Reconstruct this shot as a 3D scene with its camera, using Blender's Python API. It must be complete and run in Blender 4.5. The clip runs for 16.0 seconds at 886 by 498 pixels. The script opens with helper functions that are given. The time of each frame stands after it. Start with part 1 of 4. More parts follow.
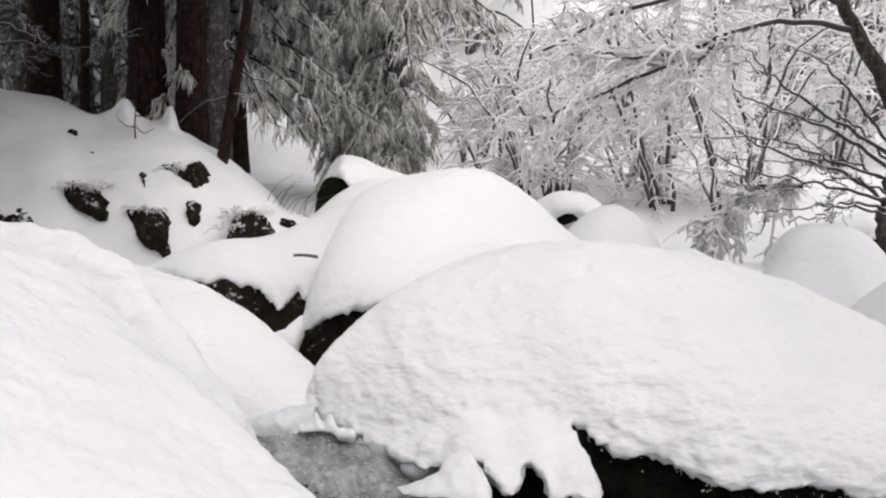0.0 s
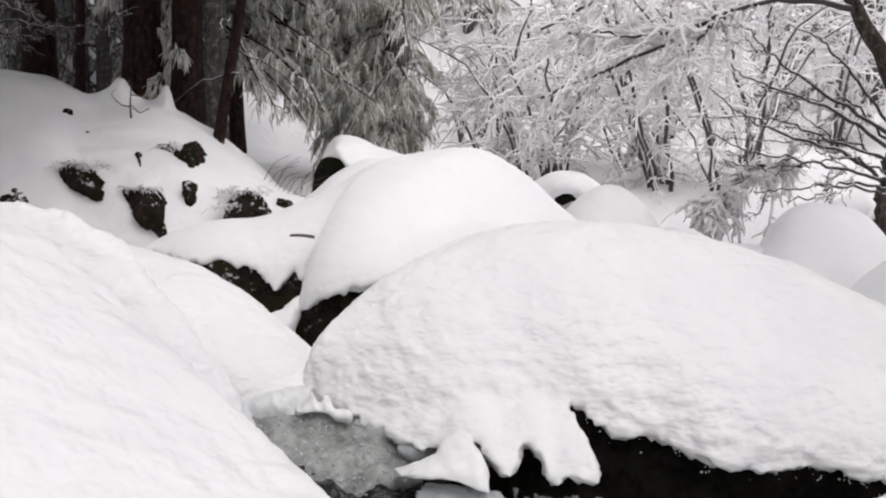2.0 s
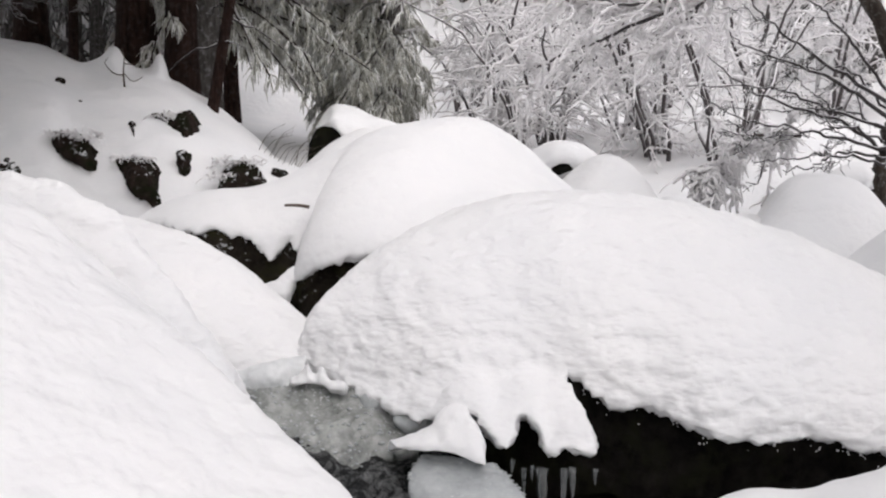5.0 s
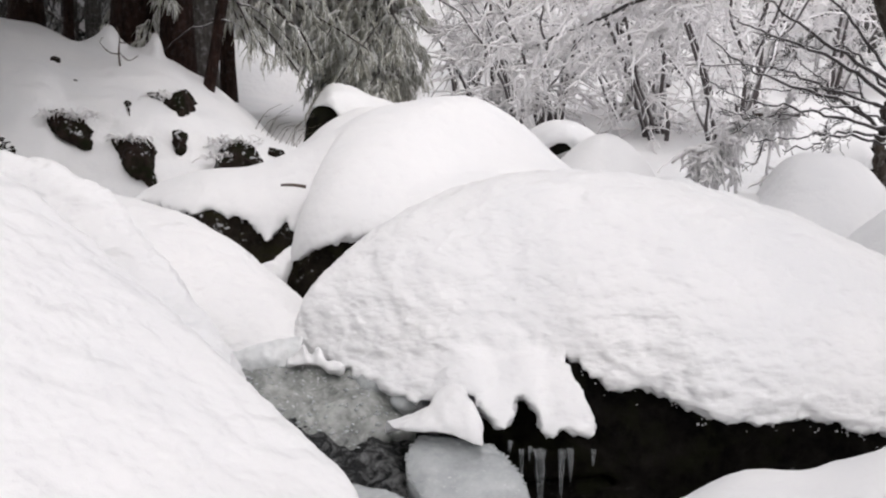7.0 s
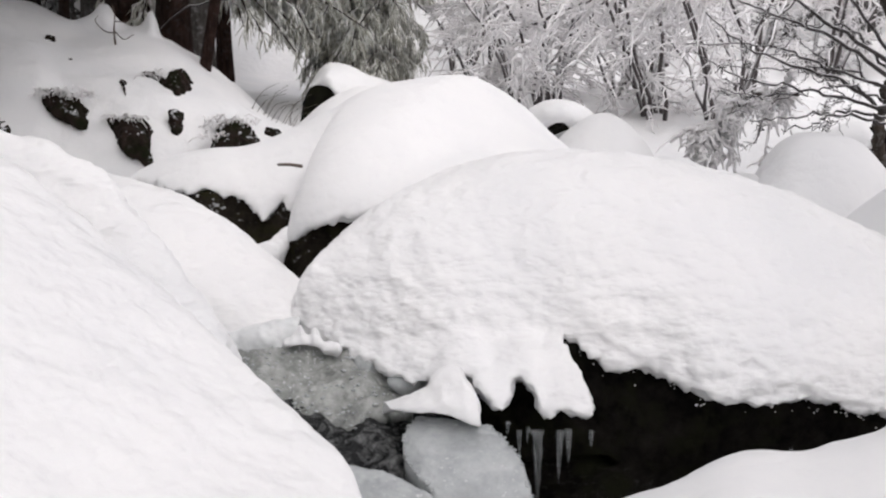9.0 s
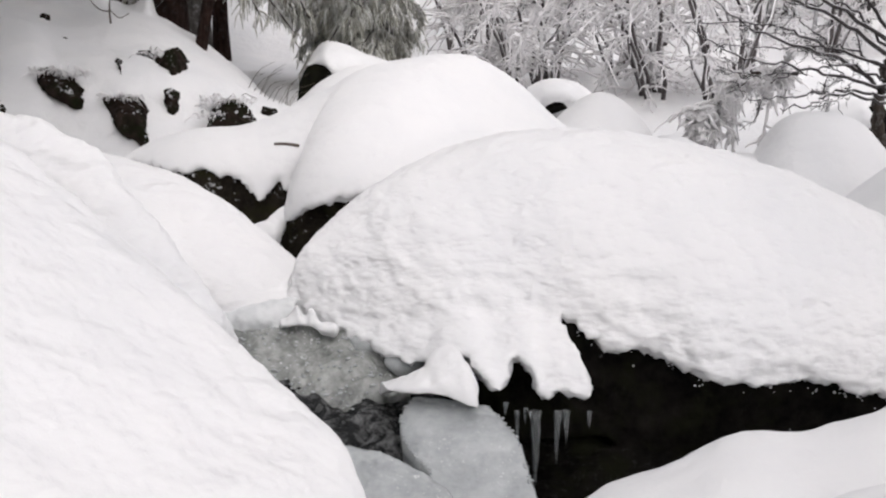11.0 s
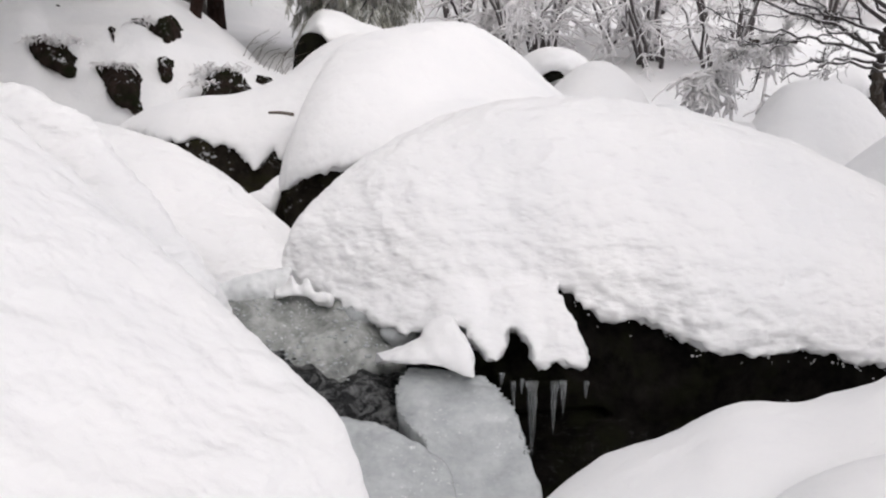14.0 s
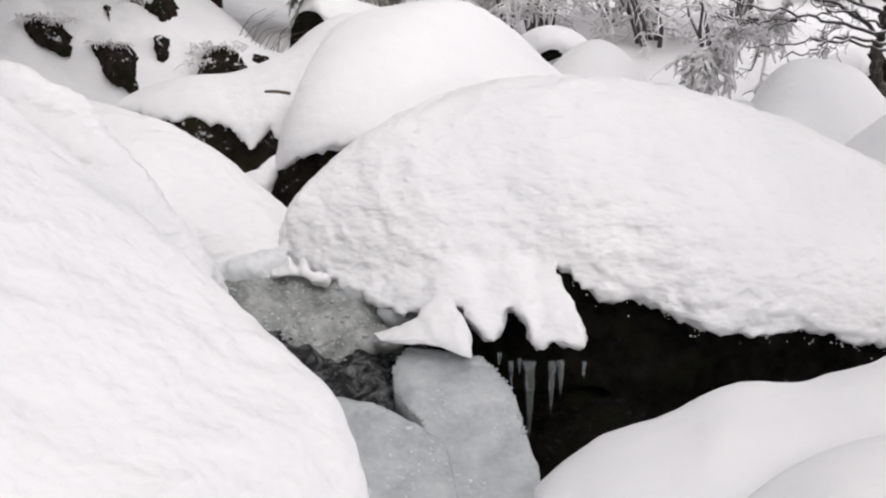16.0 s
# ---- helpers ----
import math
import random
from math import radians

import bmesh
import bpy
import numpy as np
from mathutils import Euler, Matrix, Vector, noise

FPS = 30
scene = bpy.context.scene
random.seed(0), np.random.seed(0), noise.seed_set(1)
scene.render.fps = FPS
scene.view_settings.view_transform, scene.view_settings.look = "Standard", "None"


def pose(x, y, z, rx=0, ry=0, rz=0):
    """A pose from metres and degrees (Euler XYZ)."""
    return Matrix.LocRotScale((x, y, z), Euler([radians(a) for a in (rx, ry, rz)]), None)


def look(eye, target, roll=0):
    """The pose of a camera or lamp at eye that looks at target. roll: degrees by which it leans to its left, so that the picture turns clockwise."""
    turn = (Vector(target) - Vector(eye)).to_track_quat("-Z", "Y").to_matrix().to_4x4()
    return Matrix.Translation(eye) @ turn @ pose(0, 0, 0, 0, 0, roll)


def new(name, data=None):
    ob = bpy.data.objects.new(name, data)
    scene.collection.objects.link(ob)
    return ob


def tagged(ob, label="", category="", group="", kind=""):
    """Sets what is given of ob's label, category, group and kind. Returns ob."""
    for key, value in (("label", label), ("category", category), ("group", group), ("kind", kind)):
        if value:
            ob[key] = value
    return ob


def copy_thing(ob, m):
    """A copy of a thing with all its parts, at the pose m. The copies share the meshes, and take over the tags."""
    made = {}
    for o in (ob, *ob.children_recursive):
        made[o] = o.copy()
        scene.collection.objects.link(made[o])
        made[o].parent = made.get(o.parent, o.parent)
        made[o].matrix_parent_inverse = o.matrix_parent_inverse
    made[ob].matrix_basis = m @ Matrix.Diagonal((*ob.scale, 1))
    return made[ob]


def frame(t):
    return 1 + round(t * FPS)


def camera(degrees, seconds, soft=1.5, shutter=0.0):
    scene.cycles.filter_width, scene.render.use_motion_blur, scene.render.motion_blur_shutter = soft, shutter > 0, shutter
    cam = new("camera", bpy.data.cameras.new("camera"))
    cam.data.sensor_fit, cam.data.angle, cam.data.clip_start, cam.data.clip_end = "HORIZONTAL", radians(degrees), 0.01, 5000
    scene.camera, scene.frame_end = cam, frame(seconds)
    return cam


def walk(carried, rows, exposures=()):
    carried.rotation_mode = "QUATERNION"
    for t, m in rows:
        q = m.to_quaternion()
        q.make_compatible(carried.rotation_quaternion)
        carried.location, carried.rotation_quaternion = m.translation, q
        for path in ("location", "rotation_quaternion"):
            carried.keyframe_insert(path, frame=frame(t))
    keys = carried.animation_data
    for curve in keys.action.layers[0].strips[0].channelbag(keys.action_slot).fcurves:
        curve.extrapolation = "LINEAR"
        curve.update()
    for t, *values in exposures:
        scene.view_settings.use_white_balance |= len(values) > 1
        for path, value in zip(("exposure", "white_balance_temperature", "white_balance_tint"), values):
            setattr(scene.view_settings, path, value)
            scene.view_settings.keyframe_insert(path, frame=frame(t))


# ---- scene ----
cam = camera(42.0, 16.0, 2.2)
# seconds, eye x y z, yaw, pitch, roll
ROWS = [
    (0.0, -0.0015, -0.1391, 1.2171, 0.492, -4.070, 0.036),
    (1.0, -0.0016, -0.1199, 1.2151, 0.429, -4.558, 0.031),
    (2.0, -0.0015, -0.1012, 1.2131, 0.366, -5.047, 0.026),
    (3.0, -0.0015, -0.0830, 1.2110, 0.304, -5.537, 0.021),
    (4.0, -0.0013, -0.0654, 1.2089, 0.242, -6.028, 0.016),
    (5.0, -0.0011, -0.0482, 1.2067, 0.181, -6.520, 0.012),
    (6.0, -0.0008, -0.0316, 1.2045, 0.120, -7.012, 0.008),
    (7.0, -0.0004, -0.0155, 1.2023, 0.060, -7.506, 0.004),
    (8.0, 0.0000, 0.0000, 1.2000, 0.000, -8.000, 0.000),
    (9.0, 0.0005, 0.0150, 1.1977, -0.059, -8.495, -0.003),
    (10.0, 0.0011, 0.0295, 1.1953, -0.118, -8.991, -0.007),
    (11.0, 0.0017, 0.0435, 1.1929, -0.176, -9.487, -0.010),
    (12.0, 0.0025, 0.0569, 1.1904, -0.233, -9.985, -0.012),
    (13.0, 0.0033, 0.0698, 1.1879, -0.290, -10.483, -0.015),
    (14.0, 0.0041, 0.0822, 1.1853, -0.347, -10.982, -0.017),
    (15.0, 0.0051, 0.0941, 1.1828, -0.403, -11.482, -0.019),
    (16.0, 0.0061, 0.1054, 1.1801, -0.458, -11.983, -0.020),
]
walk(cam, [(t, pose(x, y, z, 90 + pitch, roll, yaw)) for t, x, y, z, yaw, pitch, roll in ROWS],
     [(0.0, 0.33, 6500, 13.2), (16.0, 0.33, 6500, 13.2)])

# ---- light: an overcast winter day ----
SUN_EL, SUN_AZ = radians(48), radians(161)
world = bpy.data.worlds.new("overcast_sky")
scene.world = world
world.use_nodes = True
wn = world.node_tree
sky = wn.nodes.new("ShaderNodeTexSky")
sky.sky_type, sky.sun_disc = "NISHITA", False
sky.sun_elevation, sky.sun_rotation = SUN_EL, SUN_AZ
sky.dust_density, sky.air_density = 4.0, 1.5
grey = wn.nodes.new("ShaderNodeHueSaturation")
grey.inputs["Saturation"].default_value = 0.16
wn.links.new(sky.outputs[0], grey.inputs["Color"])
cloud = wn.nodes.new("ShaderNodeMix")
cloud.data_type = "RGBA"
cloud.inputs[0].default_value = 0.6
cloud.inputs[7].default_value = (8.0, 7.9, 8.0, 1)
wn.links.new(grey.outputs[0], cloud.inputs[6])
wn.links.new(cloud.outputs[2], wn.nodes["Background"].inputs["Color"])
wn.nodes["Background"].inputs["Strength"].default_value = 0.15
lamp = new("sun", bpy.data.lights.new("sun", "SUN"))
lamp.data.energy, lamp.data.angle, lamp.data.color = 1.2, radians(50), (1.0, 0.97, 0.94)
lamp.matrix_world = look((1.4, -4.15, 4.9), (0, 0, 0))


# ---- materials ----
def node_mat(name):
    m = bpy.data.materials.new(name)
    m.use_nodes = True
    return m, m.node_tree, m.node_tree.nodes["Principled BSDF"]


def N(nt, kind, **inputs):
    n = nt.nodes.new(kind)
    for k, v in inputs.items():
        n.inputs[k.replace("_", " ")].default_value = v
    return n


def noise_tex(nt, scale, detail=4.0, rough=0.55):
    co = nt.nodes.new("ShaderNodeTexCoord")
    n = N(nt, "ShaderNodeTexNoise", Scale=scale, Detail=detail, Roughness=rough)
    nt.links.new(co.outputs["Object"], n.inputs["Vector"])
    return n.outputs["Fac"]


def ramp(nt, fac, stops):
    r = nt.nodes.new("ShaderNodeValToRGB")
    e = r.color_ramp.elements
    while len(e) < len(stops):
        e.new(0.5)
    for el, (p, c) in zip(e, stops):
        el.position, el.color = p, (*c, 1)
    nt.links.new(fac, r.inputs["Fac"])
    return r.outputs["Color"]


def mix(nt, fac, a, b):
    m = nt.nodes.new("ShaderNodeMix")
    m.data_type = "RGBA"
    if isinstance(fac, float):
        m.inputs[0].default_value = fac
    else:
        nt.links.new(fac, m.inputs[0])
    for i, v in ((6, a), (7, b)):
        if isinstance(v, tuple):
            m.inputs[i].default_value = (*v, 1)
        else:
            nt.links.new(v, m.inputs[i])
    return m.outputs[2]


def maths(nt, op, a, b=0.0, c=0.0):
    m = nt.nodes.new("ShaderNodeMath")
    m.operation = op
    for i, v in enumerate((a, b, c)):
        if isinstance(v, (int, float)):
            m.inputs[i].default_value = v
        else:
            nt.links.new(v, m.inputs[i])
    return m.outputs[0]


def bump(nt, bsdf, layers):
    """layers: (height socket, distance in metres, strength)."""
    last = None
    for h, dist, strength in layers:
        b = N(nt, "ShaderNodeBump", Strength=strength, Distance=dist)
        nt.links.new(h, b.inputs["Height"])
        if last:
            nt.links.new(last, b.inputs["Normal"])
        last = b.outputs["Normal"]
    nt.links.new(last, bsdf.inputs["Normal"])


def up_facing(nt, low, high):
    """1 where the surface looks up, 0 where it looks down."""
    g = nt.nodes.new("ShaderNodeNewGeometry")
    s = nt.nodes.new("ShaderNodeSeparateXYZ")
    nt.links.new(g.outputs["Normal"], s.inputs[0])
    r = nt.nodes.new("ShaderNodeMapRange")
    r.inputs["From Min"].default_value, r.inputs["From Max"].default_value = low, high
    nt.links.new(s.outputs["Z"], r.inputs["Value"])
    return r.outputs[0]


def island(nt):
    return nt.nodes.new("ShaderNodeNewGeometry").outputs["Random Per Island"]


def make_snow(name, lump, grain, flat=1.0):
    m, nt, b = node_mat(name)
    big, mid, small, fine = noise_tex(nt, 1.3), noise_tex(nt, 11.0, 2, 0.45), noise_tex(nt, 42.0, 3, 0.6), noise_tex(nt, 150.0, 2)
    if flat != 1.0:
        mp = N(nt, "ShaderNodeMapping", Scale=(0.75, 0.75, flat))
        nt.links.new(nt.nodes.new("ShaderNodeTexCoord").outputs["Object"], mp.inputs["Vector"])
        for out in (mid, small):
            nt.links.new(mp.outputs[0], out.node.inputs["Vector"])
    nt.links.new(ramp(nt, big, [(0.3, (0.79, 0.795, 0.805)), (0.7, (0.85, 0.845, 0.845))]), b.inputs["Base Color"])
    b.inputs["Roughness"].default_value = 0.8
    b.inputs["Specular IOR Level"].default_value = 0.15
    bump(nt, b, [(mid, 0.045, lump), (small, 0.012, grain), (fine, 0.003, 0.3)])
    return m


snow = make_snow("fresh_snow", 0.25, 0.25)
snow_near = make_snow("pillowed_snow", 0.8, 0.2, 1.4)
snow_crusted = make_snow("settled_snow", 0.8, 0.25, 1.35)


wet_snow = make_snow("water_soaked_snow", 0.3, 0.3)
wnt = wet_snow.node_tree
wb = wnt.nodes["Principled BSDF"]
wnt.links.new(ramp(wnt, noise_tex(wnt, 7.0, 5, 0.6), [(0.35, (0.54, 0.56, 0.565)), (0.65, (0.74, 0.75, 0.755))]), wb.inputs["Base Color"])
wb.inputs["Roughness"].default_value, wb.inputs["Specular IOR Level"].default_value = 0.3, 0.5


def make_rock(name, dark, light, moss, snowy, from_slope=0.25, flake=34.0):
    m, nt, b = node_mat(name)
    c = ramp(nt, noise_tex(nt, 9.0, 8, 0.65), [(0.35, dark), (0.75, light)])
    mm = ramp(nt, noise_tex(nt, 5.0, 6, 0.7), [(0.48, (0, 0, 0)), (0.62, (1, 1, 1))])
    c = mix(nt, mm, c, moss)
    speck = ramp(nt, noise_tex(nt, flake, 4, 0.7), [(0.58, (0, 0, 0)), (0.63, (1, 1, 1))])
    f = maths(nt, "MULTIPLY", maths(nt, "MULTIPLY", speck, up_facing(nt, from_slope, from_slope + 0.45)), snowy)
    c = mix(nt, f, c, (0.8, 0.81, 0.83))
    nt.links.new(c, b.inputs["Base Color"])
    nt.links.new(maths(nt, "MULTIPLY_ADD", mm, 0.2, 0.75), b.inputs["Roughness"])
    b.inputs["Specular IOR Level"].default_value = 0.03
    bump(nt, b, [(noise_tex(nt, 14.0, 8, 0.7), 0.03, 0.8), (noise_tex(nt, 90.0, 4), 0.006, 0.6)])
    return m


# near-black base colours: the shade of the hollows is put into this rock
rock = make_rock("shade_black_rock", (0.0015, 0.0015, 0.0015), (0.016, 0.014, 0.012), (0.010, 0.0105, 0.006), 0.015)
mossy_rock = make_rock("brown_mossy_boulder", (0.006, 0.005, 0.004), (0.032, 0.026, 0.02), (0.022, 0.021, 0.010), 0.5, 0.1, 22.0)
bank_rock = make_rock("brown_mossy_rock", (0.008, 0.006, 0.005), (0.04, 0.028, 0.024), (0.012, 0.014, 0.007), 0.95, 0.3, 12.0)


def make_ice(name, lo, hi, lump, specks, grain=9.0, sharp=0.18):
    """Milky ice with bubbles; its small white specks paint both frost and glints."""
    m, nt, b = node_mat(name)
    n = noise_tex(nt, grain, 8, 0.68)
    c = ramp(nt, n, [(0.5 - sharp, lo), (0.5 + sharp, hi)])
    f = ramp(nt, noise_tex(nt, 55.0, 3, 0.6), [(0.62, (0, 0, 0)), (0.68, (1, 1, 1))])
    area = ramp(nt, noise_tex(nt, 6.0, 2), [(0.42, (0, 0, 0)), (0.6, (1, 1, 1))])
    f = maths(nt, "MULTIPLY", maths(nt, "MULTIPLY", f, area), specks)
    nt.links.new(mix(nt, f, c, (0.88, 0.89, 0.9)), b.inputs["Base Color"])
    b.inputs["Roughness"].default_value = 0.2
    b.inputs["IOR"].default_value = 1.31
    b.inputs["Transmission Weight"].default_value = 0.25
    b.inputs["Coat Weight"].default_value, b.inputs["Coat Roughness"].default_value = 0.6, 0.08
    bump(nt, b, [(noise_tex(nt, 11.0, 3), 0.012, lump), (noise_tex(nt, 60.0, 3, 0.5), 0.005, 0.4)])
    return m


ice = make_ice("milky_grey_ice", (0.40, 0.425, 0.43), (0.60, 0.625, 0.63), 0.3, 0.9)
pool_ice = make_ice("bubbly_pool_ice", (0.08, 0.088, 0.084), (0.62, 0.635, 0.61), 0.9, 1.0, 8.0, 0.22)
clear, cnt, cb = node_mat("clear_icicle_ice")
cb.inputs["Base Color"].default_value = (0.82, 0.86, 0.88, 1)
cb.inputs["Roughness"].default_value = 0.12
cb.inputs["IOR"].default_value = 1.31
cb.inputs["Transmission Weight"].default_value = 0.93
bump(cnt, cb, [(noise_tex(cnt, 40.0, 3), 0.006, 0.5)])

flow, fnt, fb = node_mat("dark_running_water")
fb.inputs["Base Color"].default_value = (0.012, 0.013, 0.014, 1)
fb.inputs["Roughness"].default_value = 0.08
fb.inputs["IOR"].default_value = 1.33
# pale streaks in the base colour stand for sky reflected by ripples
painted_ripple = N(fnt, "ShaderNodeTexNoise", Scale=16.0, Detail=7.0, Roughness=0.7, Distortion=0.8)
fnt.links.new(fnt.nodes.new("ShaderNodeTexCoord").outputs["Object"], painted_ripple.inputs["Vector"])
fnt.links.new(ramp(fnt, painted_ripple.outputs["Fac"], [(0.45, (0.012, 0.013, 0.014)), (0.75, (0.26, 0.265, 0.265))]), fb.inputs["Base Color"])
bump(fnt, fb, [(noise_tex(fnt, 14.0, 4, 0.6), 0.06, 1.0), (noise_tex(fnt, 45.0, 4, 0.7), 0.02, 0.9)])


def make_bark(name, lo, hi, frost):
    m, nt, b = node_mat(name)
    co = nt.nodes.new("ShaderNodeTexCoord")
    mp = N(nt, "ShaderNodeMapping", Scale=(1.0, 1.0, 0.22))
    nt.links.new(co.outputs["Object"], mp.inputs["Vector"])
    n = N(nt, "ShaderNodeTexNoise", Scale=26.0, Detail=7.0, Roughness=0.65)
    nt.links.new(mp.outputs[0], n.inputs["Vector"])
    c = ramp(nt, n.outputs["Fac"], [(0.32, lo), (0.7, hi)])
    if frost:
        f = ramp(nt, noise_tex(nt, 18.0, 6, 0.7), [(0.52, (0, 0, 0)), (0.7, (1, 1, 1))])
        c = mix(nt, maths(nt, "MULTIPLY", f, frost), c, (0.55, 0.56, 0.57))
    nt.links.new(c, b.inputs["Base Color"])
    b.inputs["Roughness"].default_value = 0.9
    b.inputs["Specular IOR Level"].default_value = 0.1
    bump(nt, b, [(n.outputs["Fac"], 0.03, 0.9)])
    return m


bark = make_bark("reddish_brown_bark", (0.006, 0.0035, 0.003), (0.034, 0.018, 0.014), 0.04)
bark_mossy = make_bark("mossy_grey_brown_bark", (0.018, 0.014, 0.012), (0.085, 0.07, 0.058), 0.22)
bark_grey = make_bark("grey_frosted_bark", (0.04, 0.036, 0.033), (0.12, 0.112, 0.105), 0.35)


def make_twig(name, wood, low, high, white, glow_through=0.0):
    """Twigs with snow lying on their upper side."""
    m, nt, b = node_mat(name)
    f = up_facing(nt, low, high)
    nt.links.new(mix(nt, f, wood, white), b.inputs["Base Color"])
    b.inputs["Roughness"].default_value = 0.8
    if glow_through:
        t = N(nt, "ShaderNodeBsdfTranslucent", Color=(*white, 1))
        ms = N(nt, "ShaderNodeMixShader", Fac=glow_through)
        nt.links.new(b.outputs[0], ms.inputs[1])
        nt.links.new(t.outputs[0], ms.inputs[2])
        nt.links.new(ms.outputs[0], nt.nodes["Material Output"].inputs["Surface"])
    return m


frost_twig = make_twig("snow_laden_twigs", (0.3, 0.275, 0.275), -0.98, -0.7, (0.97, 0.96, 0.965), 0.45)
dark_twig = make_twig("dark_twigs_with_snow_line", (0.035, 0.03, 0.03), 0.45, 0.75, (0.8, 0.8, 0.81))
snowy_stem = make_twig("snow_plastered_stems", (0.07, 0.06, 0.06), -0.05, 0.4, (0.86, 0.86, 0.87))


def make_needles(name, a, b_, c_, frost):
    m, nt, b = node_mat(name)
    col = ramp(nt, island(nt), [(0.0, a), (0.3, b_), (0.65, c_), (0.95, frost)])
    col = mix(nt, maths(nt, "MULTIPLY", up_facing(nt, 0.3, 0.9), 0.6), col, frost)
    nt.links.new(col, b.inputs["Base Color"])
    b.inputs["Roughness"].default_value = 0.8
    t = nt.nodes.new("ShaderNodeBsdfTranslucent")
    nt.links.new(col, t.inputs["Color"])
    ms = N(nt, "ShaderNodeMixShader", Fac=0.12)
    nt.links.new(b.outputs[0], ms.inputs[1])
    nt.links.new(t.outputs[0], ms.inputs[2])
    nt.links.new(ms.outputs[0], nt.nodes["Material Output"].inputs["Surface"])
    return m


needles = make_needles("frosted_spruce_needles", (0.25, 0.245, 0.19), (0.46, 0.455, 0.385), (0.72, 0.72, 0.67), (0.94, 0.94, 0.93))
needles_far = make_needles("far_frosted_needles", (0.09, 0.09, 0.08), (0.2, 0.2, 0.19), (0.4, 0.4, 0.4), (0.75, 0.75, 0.76))
straw, snt, sb = node_mat("dry_brown_stalk")
sb.inputs["Base Color"].default_value = (0.09, 0.07, 0.055, 1)
sb.inputs["Roughness"].default_value = 0.8


# ---- mesh helpers ----
def lattice_noise(p, scale, seed=0):
    """Smooth value noise in -1..1 at the rows of p."""
    q = np.asarray(p) * scale + seed * 17.31
    i = np.floor(q).astype(np.int64)
    f = q - i
    f = f * f * (3 - 2 * f)
    out = np.zeros(len(q))
    for dx in (0, 1):
        for dy in (0, 1):
            for dz in (0, 1):
                h = (i[:, 0] + dx) * 374761393 + (i[:, 1] + dy) * 668265263 + (i[:, 2] + dz) * 2147483647 + seed * 1013
                h = (h ^ (h >> 13)) * 1274126177
                h = ((h ^ (h >> 16)) & 0xFFFF) / 32767.5 - 1
                w = (f[:, 0] if dx else 1 - f[:, 0]) * (f[:, 1] if dy else 1 - f[:, 1]) * (f[:, 2] if dz else 1 - f[:, 2])
                out += w * h
    return out


def spline(pts, n):
    """n points along a smooth curve through pts."""
    p = np.array(pts, float)
    p = np.vstack([2 * p[0] - p[1], p, 2 * p[-1] - p[-2]])
    seg = len(p) - 3
    out = []
    for k in range(n):
        u = k / (n - 1) * seg
        i = min(int(u), seg - 1)
        u -= i
        a, b, c, d = p[i:i + 4]
        out.append(0.5 * (2 * b + (c - a) * u + (2 * a - 5 * b + 4 * c - d) * u * u + (3 * b - a - 3 * c + d) * u ** 3))
    return np.array(out)


def loft(crest, front, back=(0.0, 0.9, -0.7), e=1.0, sink=0.12, n=56, m=12, fringe=0):
    """A closed mound: it rises from the front line over the crest line and falls away behind.
    fringe: how fast the ragged front line evens out upwards."""
    c, f = spline(crest, n), spline(front, n)
    even = f.copy()
    for _ in range(120 if fringe else 0):
        even[1:-1] += 0.5 * (0.5 * (even[:-2] + even[2:]) - even[1:-1])
    bk = c + np.array(back)
    rows = []
    for k in range(m + 1):
        a = k / m * math.pi / 2
        h, v = 1 - math.cos(a) ** e, math.sin(a) ** e
        rows.append(even + (c - even) * np.array((h, h, v)) + (f - even) * (1 - v) ** max(fringe, 1))
    for k in range(1, m + 1):
        a = k / m * math.pi / 2
        h, v = math.sin(a), 1 - math.cos(a)
        rows.append(c + (bk - c) * np.array((h, h, v)))
    low = f.copy()
    low[:, 2] -= sink
    low2 = bk.copy()
    low2[:, 2] = np.minimum(low2[:, 2], low[:, 2]) - 0.02
    inset = low + (low2 - low) * 0.08
    inset[:, 2] = low[:, 2] - 0.0
    rows += [low2, inset, low]
    v = np.concatenate(rows)
    r = len(rows)
    faces = []
    for j in range(r):
        j2 = (j + 1) % r
        for i in range(n - 1):
            faces.append((j * n + i, j * n + i + 1, j2 * n + i + 1, j2 * n + i))
    faces.append(tuple(j * n for j in range(r)))
    faces.append(tuple(j * n + n - 1 for j in reversed(range(r))))
    return v, faces


def blob(centre, size, turn=0.0, tilt=0.0, n=20, roll=0.0):
    """A closed ellipsoid."""
    v, faces = [], []
    for j in range(n + 1):
        a = math.pi * (j + 0.001 + 0.0) / (n + 0.002)
        for i in range(2 * n):
            b = math.pi * i / n
            v.append((math.sin(a) * math.cos(b), math.sin(a) * math.sin(b), math.cos(a)))
    for j in range(n):
        for i in range(2 * n):
            i2 = (i + 1) % (2 * n)
            faces.append((j * 2 * n + i, (j + 1) * 2 * n + i, (j + 1) * 2 * n + i2, j * 2 * n + i2))
    faces.append(tuple(range(2 * n)))
    faces.append(tuple(reversed(range(n * 2 * n, (n + 1) * 2 * n))))
    m = np.array(pose(0, 0, 0, tilt, roll, turn).to_3x3())
    return (np.array(v) * np.array(size)) @ m.T + np.array(centre), faces


def raw_mesh(name, v, f):
    me = bpy.data.meshes.new(name)
    me.from_pydata([tuple(map(float, p)) for p in v], [], f)
    me.update()
    return me


def smooth_shade(me):
    me.polygons.foreach_set("use_smooth", np.ones(len(me.polygons), bool))
    me.update()


def place(name, me, mat, parent=None, label=""):
    me.materials.append(mat)
    ob = new(name, me)
    ob.parent = parent
    return tagged(ob, label)


